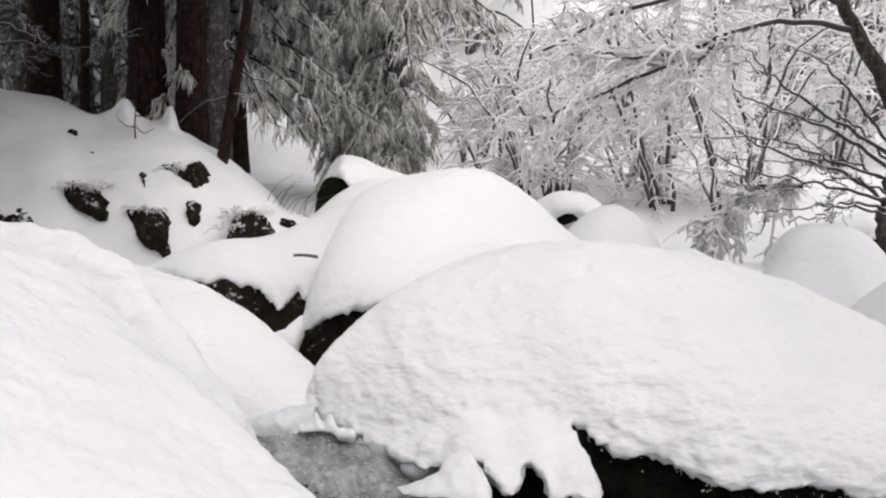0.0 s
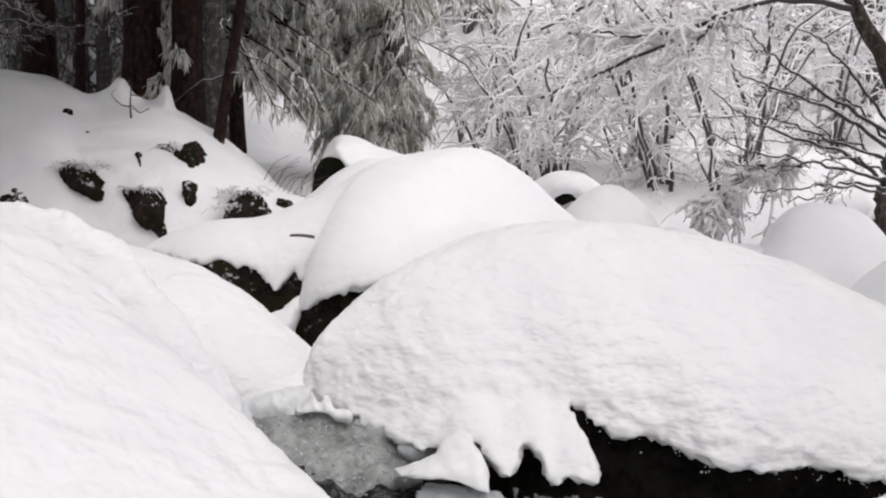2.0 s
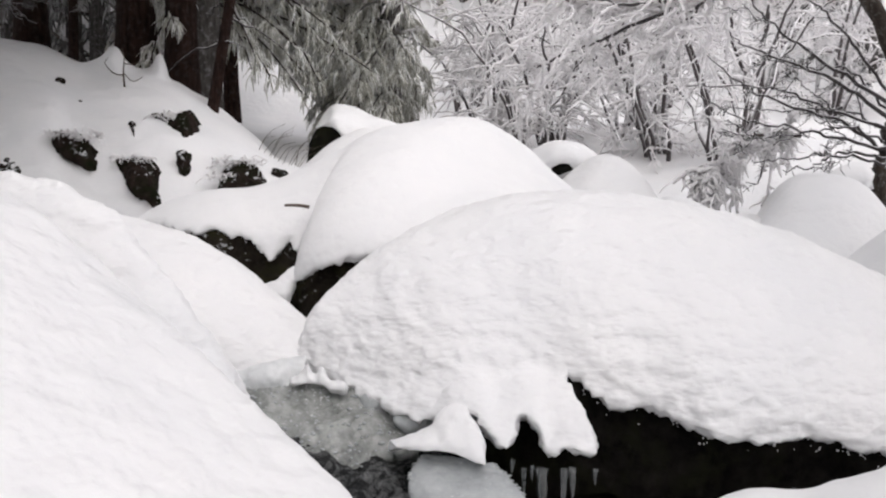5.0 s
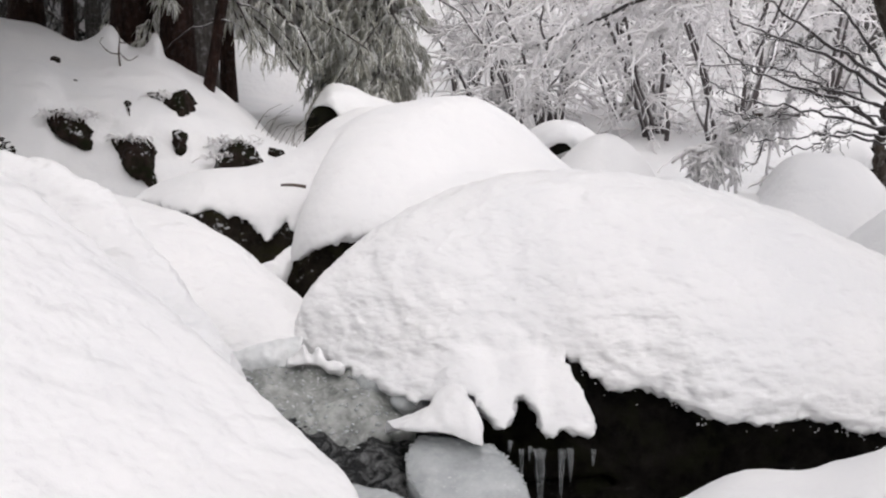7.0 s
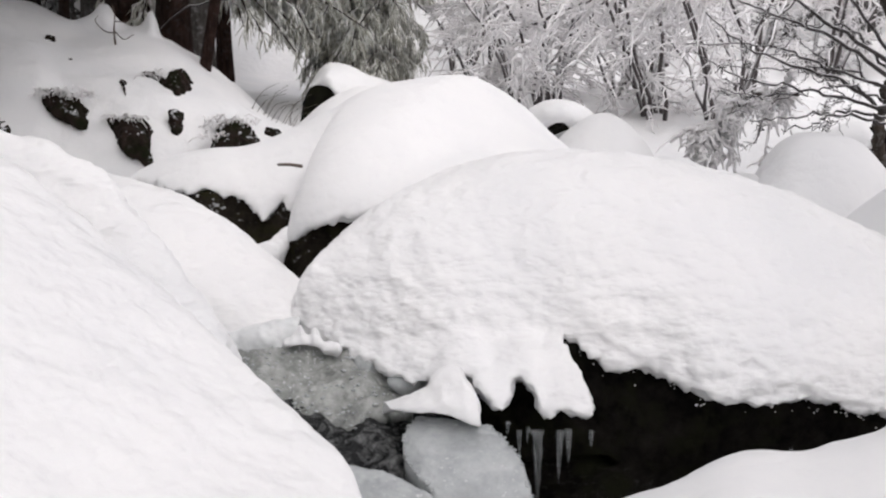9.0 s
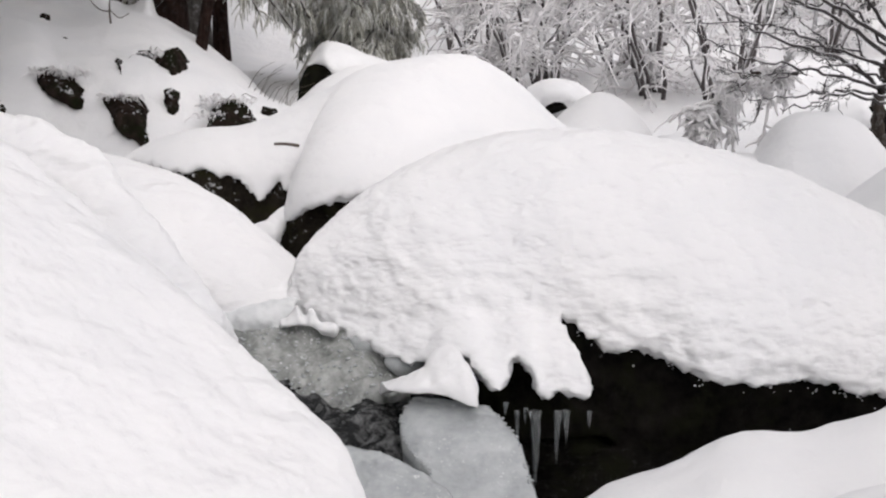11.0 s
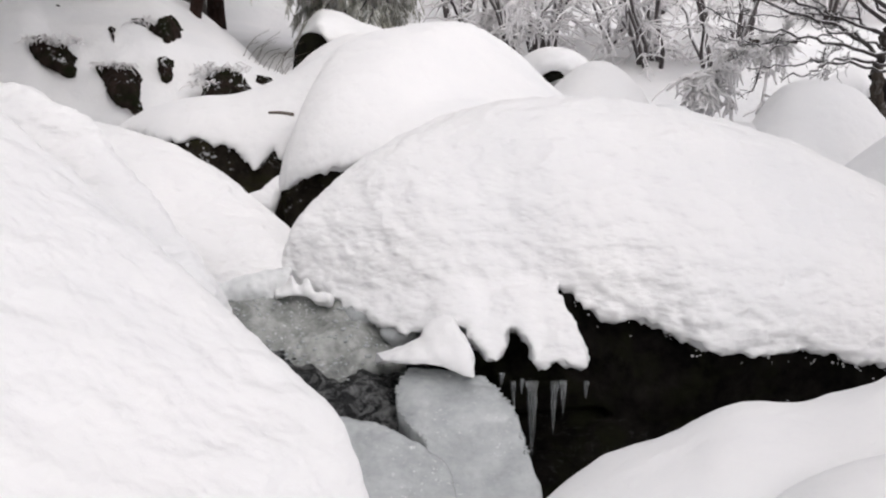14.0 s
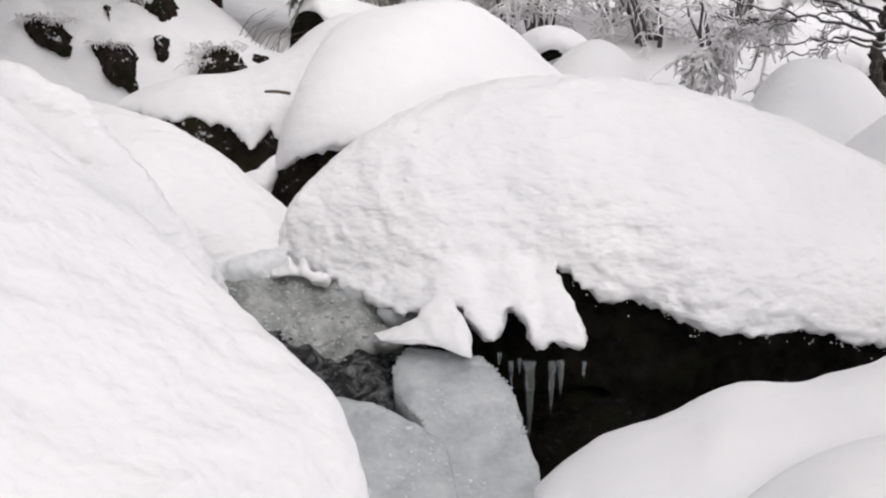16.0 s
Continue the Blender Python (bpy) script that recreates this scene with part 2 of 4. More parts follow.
def melted(name, pieces, voxel, smooth, waves):
    """Closed pieces grown together into one soft mesh; waves: (size of lumps in 1/m, height, seed)."""
    vs, fs, k = [], [], 0
    for v, f in pieces:
        vs.append(v)
        fs += [tuple(i + k for i in q) for q in f]
        k += len(v)
    me = raw_mesh(name, np.concatenate(vs), fs)
    bm = bmesh.new()
    bm.from_mesh(me)
    bmesh.ops.recalc_face_normals(bm, faces=bm.faces)
    bm.to_mesh(me)
    bm.free()
    ob = new(name, me)
    r = ob.modifiers.new("grow", "REMESH")
    r.mode, r.voxel_size, r.adaptivity = "VOXEL", voxel, 0.0
    if smooth:
        s = ob.modifiers.new("soften", "SMOOTH")
        s.factor, s.iterations = 0.5, smooth
    done = bpy.data.meshes.new_from_object(ob.evaluated_get(bpy.context.evaluated_depsgraph_get()))
    bpy.data.objects.remove(ob)
    bpy.data.meshes.remove(me)
    done.name = name
    n = len(done.vertices)
    co = np.zeros(n * 3)
    done.vertices.foreach_get("co", co)
    nor = np.zeros(n * 3)
    done.vertex_normals.foreach_get("vector", nor)
    co, nor = co.reshape(-1, 3), nor.reshape(-1, 3)
    for scale, height, seed, *edge in waves:
        w = np.clip(0.55 - nor[:, 2], 0, 1) * 1.6 if edge else 1.0
        co = co + nor * (lattice_noise(co, scale, seed) * height * w)[:, None]
    done.vertices.foreach_set("co", co.ravel())
    smooth_shade(done)
    return done


def tubes(name, lines, sides=4):
    """One mesh of many tapered twigs; lines: (points, radii)."""
    by_count = {}
    for pts, rad in lines:
        by_count.setdefault(len(pts), []).append((pts, rad))
    V, Q, C, k = [], [], [], 0
    ang = np.arange(sides) * 2 * math.pi / sides
    ca, sa = np.cos(ang)[:, None], np.sin(ang)[:, None]
    for n, group in by_count.items():
        p = np.array([g[0] for g in group], float)
        r = np.array([g[1] for g in group], float)[:, :, None, None]
        t = np.gradient(p, axis=1)
        t /= np.linalg.norm(t, axis=2, keepdims=True) + 1e-9
        ref = np.where(np.abs(t[..., 2:3]) > 0.9, np.array([1.0, 0, 0]), np.array([0, 0, 1.0]))
        a = np.cross(t, ref)
        a /= np.linalg.norm(a, axis=2, keepdims=True) + 1e-9
        b = np.cross(a, t)
        v = p[:, :, None] + r * (ca * a[:, :, None] + sa * b[:, :, None])
        count = len(group)
        base = k + np.arange(count)[:, None, None] * n * sides
        j, i = np.arange(n - 1)[None, :, None], np.arange(sides)[None, None, :]
        i2 = (i + 1) % sides
        Q.append(np.stack([base + j * sides + i, base + j * sides + i2, base + (j + 1) * sides + i2, base + (j + 1) * sides + i], -1).reshape(-1, 4))
        one = k + np.arange(count)[:, None] * n * sides
        C.append(np.concatenate([one + np.arange(sides)[::-1], one + (n - 1) * sides + np.arange(sides)]))
        V.append(v.reshape(-1, 3))
        k += count * n * sides
    V, Q, C = np.concatenate(V), np.concatenate(Q), np.concatenate(C)
    me = bpy.data.meshes.new(name)
    me.vertices.add(len(V))
    me.vertices.foreach_set("co", V.ravel())
    loops = np.concatenate([Q.ravel(), C.ravel()]).astype(np.int32)
    sizes = np.concatenate([np.full(len(Q), 4), np.full(len(C), sides)])
    me.loops.add(len(loops))
    me.loops.foreach_set("vertex_index", loops)
    me.polygons.add(len(sizes))
    me.polygons.foreach_set("loop_start", np.concatenate([[0], np.cumsum(sizes)[:-1]]).astype(np.int32))
    me.update(calc_edges=True)
    smooth_shade(me)
    return me


def empty(name, at, label, category, group=""):
    e = new(name)
    e.empty_display_size = 0.1
    e.matrix_world = Matrix.Translation(at)
    return tagged(e, label, category, group)


def lower(pts, dz, dy=0.0):
    return [(x, y + dy, z + dz) for x, y, z in pts]


# ---- ground: one snow-covered sheet up the valley ----
def ease(u):
    u = np.clip(u, 0, 1)
    return u * u * (3 - 2 * u)


def ground_height(x, y):
    z = -0.75 + 0.16 * np.clip(y - 3.5, 0, 8.0) + 0.06 * np.clip(y - 11.5, 0, 7)  + 0.10 * np.clip(y - 18.5, 0, 12)
    right = np.clip((x + 1) / 3, 0, 1)
    z = z + right * (0.10 * np.clip(y - 11.5, 0, 3) + 0.12 * np.clip(y - 14.5, 0, 2.5) + 0.85 * np.clip(y - 17, 0, 5.5))
    z = z + (1 - right) * 0.7 * np.clip(y - 18.5, 0, 5)
    z = z + 0.30 * np.clip(-x - 2.6, 0, 6) * np.clip((y - 5) / 4, 0, 1) + 0.10 * np.clip(np.abs(x) - 8, 0, 60)
    z = z + 0.12 * np.clip(x - 2.5, 0, 6) * np.clip((y - 5) / 4, 0, 1)
    # the near bank on which the camera stands, and the shoulders on both sides of the pool
    pool = ease((y - 2.3) / np.where(x > 0.3, 1.5, 1.0))
    z = z + 0.62 * (1 - pool)
    z = z + ease((-1.55 - x) / 1.2) * ease((6.0 - y) / 1.4) * ease((y + 0.5) / 2.5) * (1.2 - 0.55 * (1 - pool)) + ease((x - 1.9) / 1.4) * ease((5.4 - y) / 1.2) * ease((y + 0.5) / 2.5) * 0.75
    p = np.stack([x, y, x * 0], -1).reshape(-1, 3)
    far = np.clip((y - 8) / 12, 0, 1)
    return z + (lattice_noise(p, 0.35, 3) * (0.10 + 0.25 * far.ravel()) + lattice_noise(p, 1.4, 4) * 0.05).reshape(z.shape)


def axis(fine_lo, fine_hi, step, far_lo, far_hi):
    a = list(np.arange(fine_lo, fine_hi, step))
    s, lo, hi = step, fine_lo, fine_hi
    left, right = [], []
    while lo > far_lo:
        s *= 1.25
        lo -= s
        left.append(lo)
    s = step
    while hi < far_hi:
        right.append(hi)
        s *= 1.25
        hi += s
    return np.array(left[::-1] + a + right)


gx, gy = axis(-7, 7, 0.12, -400, 400), axis(-1, 18, 0.12, -60, 700)
X, Y = np.meshgrid(gx, gy)
Z = ground_height(X, Y)
nx, ny = len(gx), len(gy)
gf = [(j * nx + i, j * nx + i + 1, (j + 1) * nx + i + 1, (j + 1) * nx + i) for j in range(ny - 1) for i in range(nx - 1)]
gm = raw_mesh("ground", np.stack([X, Y, Z], -1).reshape(-1, 3), gf)
smooth_shade(gm)
tagged(place("ground", gm, snow), "snow-covered ground rising along the frozen stream", "ground", kind="structure")


# ---- boulders under snow ----
def boulder(at, label, snow_pieces, rock_pieces, voxel=0.03, smooth=6, waves=((7, 0.012, 1), (24, 0.004, 2)), rock_mat=None, snow_mat=None, group="snow-covered boulders in the stream", rock_waves=((3.5, 0.05, 5), (11, 0.025, 6), (30, 0.010, 7))):
    e = empty("boulder", at, label, "boulder", group)
    inv = Matrix.Translation(at).inverted()
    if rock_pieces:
        r = place("rock", melted("rock", rock_pieces, voxel, 2, rock_waves), rock_mat or rock, e, "dark mossy rock under the snow")
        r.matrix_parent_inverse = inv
    s = place("snow_cap", melted("snow_cap", snow_pieces, voxel, smooth, waves), snow_mat or snow, e, "thick soft white snow")
    s.matrix_parent_inverse = inv
    return e


# big dome beside the pool
dome_crest = [(-0.656, 4.541, 0.140), (-0.575, 4.659, 0.390), (-0.466, 4.770, 0.518), (-0.275, 4.832, 0.665), (-0.005, 4.894, 0.795), (0.242, 4.901, 0.861), (0.489, 4.904, 0.886), (0.761, 4.906, 0.878), (1.033, 4.906, 0.836), (1.305, 4.903, 0.767), (1.561, 4.849, 0.681), (1.856, 4.791, 0.533), (2.154, 4.730, 0.344)]
dome_edge = [(-0.667, 4.743, 0.175), (-0.575, 4.632, 0.134), (-0.434, 4.528, 0.131), (-0.207, 4.408, 0.058), (0.053, 4.298, 0.032), (0.285, 4.281, 0.058), (0.415, 4.293, 0.262), (0.609, 4.194, 0.140), (0.788, 4.149, 0.126), (0.958, 4.072, 0.059), (1.140, 4.064, 0.031), (1.371, 4.094, 0.035), (1.514, 4.086, 0.003), (1.717, 4.126, -0.041), (2.100, 4.306, -0.142)]
lobe_crest = [(-0.482, 4.815, 0.232), (-0.343, 4.863, 0.366), (-0.180, 4.958, 0.435), (-0.012, 4.953, 0.467), (0.130, 4.910, 0.459), (0.222, 4.843, 0.440), (0.299, 4.742, 0.398), (0.359, 4.619, 0.350), (0.395, 4.463, 0.300), (0.412, 4.359, 0.275)]
lobe_edge = [(-0.415, 4.500, 0.142), (-0.319, 4.420, 0.122), (-0.204, 4.320, 0.087), (-0.083, 4.220, 0.073), (0.025, 4.160, 0.098), (0.096, 4.140, 0.124), (0.133, 4.120, 0.121), (0.160, 4.070, 0.071), (0.192, 4.040, 0.021), (0.220, 4.030, 0.011), (0.245, 4.050, 0.051), (0.268, 4.100, 0.114), (0.301, 4.100, 0.126), (0.331, 4.060, 0.095), (0.353, 4.020, 0.035), (0.386, 4.000, 0.003), (0.444, 3.980, 0.034), (0.503, 3.970, 0.020), (0.545, 3.970, 0.041)]
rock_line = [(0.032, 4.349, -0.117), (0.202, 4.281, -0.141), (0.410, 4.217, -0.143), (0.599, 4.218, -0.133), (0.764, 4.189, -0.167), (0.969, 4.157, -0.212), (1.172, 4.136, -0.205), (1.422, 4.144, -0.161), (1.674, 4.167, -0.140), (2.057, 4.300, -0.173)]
# the lowest rock blob fills the hollow's floor to paint its darkness
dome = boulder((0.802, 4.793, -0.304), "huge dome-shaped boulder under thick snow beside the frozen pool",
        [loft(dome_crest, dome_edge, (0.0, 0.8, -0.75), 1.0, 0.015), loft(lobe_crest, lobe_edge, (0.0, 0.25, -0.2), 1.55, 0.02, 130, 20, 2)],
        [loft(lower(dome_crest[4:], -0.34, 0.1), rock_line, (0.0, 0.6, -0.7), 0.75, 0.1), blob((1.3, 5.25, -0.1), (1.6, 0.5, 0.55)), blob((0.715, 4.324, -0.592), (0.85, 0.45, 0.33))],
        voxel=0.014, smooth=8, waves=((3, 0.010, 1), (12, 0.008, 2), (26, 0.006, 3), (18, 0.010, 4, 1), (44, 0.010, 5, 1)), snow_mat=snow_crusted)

# frozen snow crumbs sticking to the dome's rock under its edge
scene.view_layers[0].update()
dome_rock = [c for c in dome.children if c.name.startswith("rock")][0]
rng = np.random.default_rng(8)
edge = spline(dome_edge, 120)[52:112]
crumbs = []
for p in edge:
    for _ in range(1):
        q = p + np.array((rng.normal(0, 0.02), rng.uniform(0.0, 0.05), -abs(rng.normal(0.0, 0.03)) - 0.005))
        hit, at, nor, _face = dome_rock.closest_point_on_mesh(Vector(q))
        r = rng.uniform(0.002, 0.006)
        crumbs.append(blob(tuple(at), (r * rng.uniform(0.8, 1.8), r, r * 0.8), rng.uniform(0, 180), 0, 3))
cv, cf, ck = [], [], 0
for v, f in crumbs:
    cv.append(v)
    cf += [tuple(i + ck for i in q) for q in f]
    ck += len(v)
cm = raw_mesh("snow_crumbs", np.concatenate(cv), cf)
smooth_shade(cm)
tagged(place("snow_crumbs", cm, snow), "frozen snow crumbs on the dark rock", "snow", kind="stuff")

# nearest bank mound
boulder((-0.872, 2.843, 0.079), "broad snow-covered mound beside the stream, close by",
        [loft([(-2.508, 3.728, 1.292), (-1.966, 3.644, 1.159), (-1.521, 3.563, 1.037), (-1.253, 3.484, 0.916), (-1.040, 3.401, 0.773), (-0.810, 3.283, 0.613), (-0.592, 3.173, 0.437), (-0.428, 3.074, 0.315), (-0.302, 2.995, 0.236), (-0.237, 2.909, 0.173), (-0.194, 2.791, 0.098), (-0.164, 2.674, 0.028), (-0.145, 2.502, -0.056)],
              [(-1.779, 1.841, 0.140), (-1.621, 1.834, 0.113), (-1.435, 1.827, 0.085), (-1.295, 1.822, 0.067), (-1.165, 1.817, 0.049), (-1.044, 1.814, 0.040), (-0.923, 1.811, 0.031), (-0.812, 1.809, 0.022), (-0.709, 1.808, 0.022), (-0.623, 1.852, -0.009), (-0.541, 1.896, -0.039), (-0.456, 1.984, -0.100), (-0.359, 2.073, -0.161)], (0.04, 0.10, -0.8), 1.1, 0.25)],
        [], voxel=0.022, smooth=8, waves=((4, 0.008, 11), (11, 0.009, 12), (21, 0.005, 13)), snow_mat=snow_near)

# second mound on the near bank
boulder((-1.246, 3.714, 0.562), "rounded snow-covered boulder between two bank mounds",
        [loft([(-2.322, 4.130, 0.908), (-1.924, 4.100, 0.986), (-1.656, 4.060, 1.012), (-1.501, 4.030, 1.005), (-1.395, 4.000, 0.991), (-1.290, 3.970, 0.948), (-1.136, 3.930, 0.854), (-1.027, 3.900, 0.735), (-0.924, 3.870, 0.608), (-0.825, 3.840, 0.489), (-0.748, 3.820, 0.388), (-0.700, 3.800, 0.314)],
              [(-2.160, 3.805, 0.547), (-1.865, 3.810, 0.584), (-1.563, 3.790, 0.569), (-1.417, 3.760, 0.515), (-1.289, 3.725, 0.444), (-1.169, 3.700, 0.372), (-1.029, 3.675, 0.281), (-0.916, 3.671, 0.205), (-0.812, 3.669, 0.167), (-0.747, 3.670, 0.167), (-0.715, 3.700, 0.212), (-0.694, 3.740, 0.278)], (0.03, 0.2, -0.8), 1.25, 0.2)],
        [], voxel=0.018, smooth=6, waves=((8, 0.012, 21), (22, 0.009, 22), (45, 0.007, 23)), snow_mat=snow_crusted)

# third mound, its foot in the pool
boulder((-1.013, 4.698, 0.274), "rounded snow-covered boulder with an icy foot in the pool",
        [loft([(-1.916, 5.400, 0.788), (-1.689, 5.350, 0.774), (-1.441, 5.300, 0.744), (-1.161, 5.200, 0.671), (-0.966, 5.100, 0.565), (-0.834, 5.050, 0.473), (-0.716, 5.000, 0.397), (-0.625, 4.950, 0.333), (-0.510, 4.900, 0.243)],
              [(-1.479, 4.300, 0.074), (-1.277, 4.350, 0.061), (-1.081, 4.450, 0.081), (-0.944, 4.550, 0.121), (-0.858, 4.580, 0.130), (-0.766, 4.580, 0.123), (-0.674, 4.580, 0.123), (-0.587, 4.620, 0.133), (-0.499, 4.660, 0.147)], (0.0, 0.3, -0.6), 1.1, 0.15)],
        [], voxel=0.018, smooth=8, waves=((4, 0.012, 31), (20, 0.004, 32), (42, 0.003, 33)), snow_mat=snow_crusted)

# pair of boulders behind the pool, grown together under one snow cover
pair_crest = [(-1.921, 7.000, 0.574), (-1.811, 7.050, 0.652), (-1.644, 7.100, 0.718), (-1.435, 7.120, 0.758), (-1.224, 7.150, 0.774), (-1.066, 7.180, 0.821), (-0.930, 7.220, 0.882), (-0.795, 7.280, 0.940), (-0.641, 7.360, 1.019), (-0.483, 7.420, 1.103), (-0.304, 7.460, 1.160), (-0.083, 7.480, 1.196), (0.123, 7.480, 1.207), (0.290, 7.480, 1.175), (0.458, 7.470, 1.063), (0.585, 7.460, 0.955), (0.694, 7.450, 0.854), (0.960, 7.450, 0.629)]
boulder((-0.345, 6.712, 0.327), "two rounded boulders under one deep snow cover with dark mossy undersides",
        [loft(pair_crest[:11],
              [(-1.781, 6.950, 0.585), (-1.617, 6.800, 0.558), (-1.500, 6.720, 0.539), (-1.363, 6.700, 0.558), (-1.258, 6.660, 0.519), (-1.153, 6.620, 0.503), (-1.076, 6.580, 0.449), (-1.014, 6.550, 0.400), (-0.959, 6.580, 0.455), (-0.915, 6.620, 0.529), (-0.872, 6.580, 0.449), (-0.825, 6.600, 0.499), (-0.762, 6.680, 0.556), (-0.678, 6.600, 0.570)], (0.0, 0.8, -0.7), 1.15, 0.02, 90, 12, 3),
         loft(pair_crest[8:],
              [(-0.696, 6.620, 0.562), (-0.730, 6.560, 0.503), (-0.767, 6.460, 0.430), (-0.813, 6.380, 0.370), (-0.847, 6.300, 0.330), (-0.836, 6.260, 0.323), (-0.788, 6.180, 0.359), (-0.717, 6.100, 0.410), (-0.610, 6.060, 0.451), (-0.488, 6.040, 0.474), (-0.368, 6.020, 0.504), (-0.190, 6.020, 0.507), (0.047, 6.020, 0.492), (0.301, 6.100, 0.461), (0.546, 6.300, 0.459), (0.854, 6.600, 0.489)], (0.0, 1.0, -0.8), 1.1, 0.02, 80, 12, 3),
         loft([(-0.667, 6.500, 0.612), (-0.534, 6.650, 0.729), (-0.310, 6.750, 0.804), (0.020, 6.800, 0.845), (0.319, 6.800, 0.802), (0.548, 6.740, 0.690)],
              [(-0.720, 6.100, 0.400), (-0.547, 6.030, 0.464), (-0.365, 5.980, 0.505), (-0.070, 5.930, 0.494), (0.193, 5.930, 0.473), (0.479, 6.030, 0.461)], (0.0, 0.4, -0.3), 1.1, 0.02)],
        [loft(lower([(-1.830, 7.120, 0.597), (-1.437, 7.131, 0.703), (-1.079, 7.136, 0.739), (-0.640, 7.136, 0.703)], -0.1),
              [(-1.595, 6.701, 0.327), (-1.281, 6.645, 0.200), (-0.950, 6.595, 0.174), (-0.690, 6.720, 0.192)], (0.0, 0.6, -0.6), 0.6, 0.3),
         loft(lower([(-0.818, 6.713, 0.394), (-0.555, 6.839, 0.724), (-0.148, 7.052, 0.850), (0.345, 7.051, 0.780), (0.698, 7.042, 0.604)], -0.05),
              [(-0.830, 6.145, 0.165), (-0.685, 6.094, 0.127), (-0.377, 6.094, 0.096), (-0.006, 6.097, 0.096), (0.503, 6.302, 0.092)], (0.0, 0.7, -0.7), 0.6, 0.25)],
        voxel=0.018, smooth=8, rock_mat=mossy_rock, waves=((4, 0.012, 51), (14, 0.003, 52), (16, 0.013, 53, 1), (38, 0.011, 54, 1)))

# lower right mounds in front of the hollow
boulder((0.865, 3.200, -0.104), "low snow-covered mound in front of a dark hollow",
        [loft([(0.317, 3.371, -0.282), (0.409, 3.434, -0.222), (0.520, 3.495, -0.169), (0.644, 3.504, -0.121), (0.767, 3.513, -0.074), (0.891, 3.524, -0.017), (0.996, 3.529, 0.009), (1.102, 3.529, 0.011), (1.190, 3.529, 0.014), (1.296, 3.535, 0.049), (1.416, 3.542, 0.087), (1.649, 3.556, 0.159), (2.001, 3.538, 0.090)],
              [(0.306, 3.058, -0.310), (0.378, 3.005, -0.317), (0.464, 2.955, -0.308), (0.555, 2.951, -0.323), (0.661, 2.947, -0.338), (0.767, 2.946, -0.338), (0.858, 2.946, -0.338), (0.949, 2.945, -0.338), (1.025, 2.944, -0.338), (1.116, 2.947, -0.323), (1.268, 2.952, -0.293), (1.496, 2.950, -0.293), (1.723, 2.948, -0.293)], (0.0, 0.35, -0.5), 1.1, 0.2)],
        [], voxel=0.025, smooth=7, waves=((5, 0.012, 61), (18, 0.004, 62)))
boulder((1.045, 2.805, -0.031), "smooth snow-covered mound close by, below the hollow",
        [loft([(0.831, 2.890, -0.116), (0.919, 2.904, -0.052), (0.993, 2.913, -0.004), (1.081, 2.920, 0.033), (1.181, 2.925, 0.059), (1.316, 2.928, 0.078), (1.521, 2.919, 0.042)],
              [(0.761, 2.587, -0.103), (0.810, 2.481, -0.118), (0.873, 2.473, -0.155), (0.937, 2.470, -0.168), (1.064, 2.466, -0.180), (1.192, 2.465, -0.180), (1.319, 2.464, -0.180)], (0.0, 0.3, -0.3), 1.1, 0.2)],
        [], voxel=0.025, smooth=7, waves=((5, 0.01, 71), (18, 0.004, 72)))

# boulders further up on the other bank
boulder((1.293, 9.349, 0.547), "small rounded boulder under smooth snow",
        [loft([(0.814, 9.444, 0.540), (0.955, 9.457, 0.704), (1.119, 9.468, 0.830), (1.307, 9.475, 0.905), (1.472, 9.473, 0.858), (1.627, 9.465, 0.736), (1.801, 9.449, 0.492)],
              [(0.757, 9.026, 0.299), (0.927, 8.921, 0.220), (1.049, 8.820, 0.186), (1.225, 8.821, 0.186), (1.402, 8.823, 0.186), (1.595, 8.927, 0.219), (1.748, 9.034, 0.298)], (0.0, 0.6, -0.5), 1.1, 0.1)],
        [], voxel=0.04, smooth=6, waves=((4, 0.02, 81),))
boulder((1.096, 11.162, 0.696), "snow-capped rock with a dark hollow under its snow",
        [loft([(0.722, 11.363, 0.743), (0.862, 11.376, 0.911), (1.031, 11.383, 0.984), (1.228, 11.384, 0.979), (1.397, 11.381, 0.911), (1.566, 11.372, 0.771)],
              [(0.730, 11.057, 0.673), (0.870, 10.960, 0.705), (1.002, 10.868, 0.796), (1.175, 10.871, 0.817), (1.321, 10.967, 0.737), (1.498, 11.065, 0.689)], (0.0, 0.6, -0.5), 1.0, 0.03)],
        [blob((1.128, 11.266, 0.747), (0.14, 0.3, 0.045))], voxel=0.04, smooth=5, waves=((4, 0.02, 82),))
boulder((2.729, 8.451, 0.441), "wide snow-covered boulder on the far bank",
        [loft([(2.271, 8.535, 0.263), (2.398, 8.553, 0.496), (2.526, 8.567, 0.687), (2.675, 8.576, 0.785), (2.867, 8.578, 0.798), (3.059, 8.574, 0.721), (3.229, 8.567, 0.602), (3.485, 8.551, 0.347)],
              [(2.186, 8.130, 0.225), (2.292, 7.924, 0.130), (2.421, 7.820, 0.066), (2.577, 7.819, 0.026), (2.734, 7.820, 0.026), (2.891, 7.822, 0.026), (3.086, 7.925, 0.051), (3.284, 8.032, 0.116)], (0.0, 0.8, -0.6), 1.35, 0.1)],
        [], voxel=0.035, smooth=6, waves=((4, 0.02, 83),))
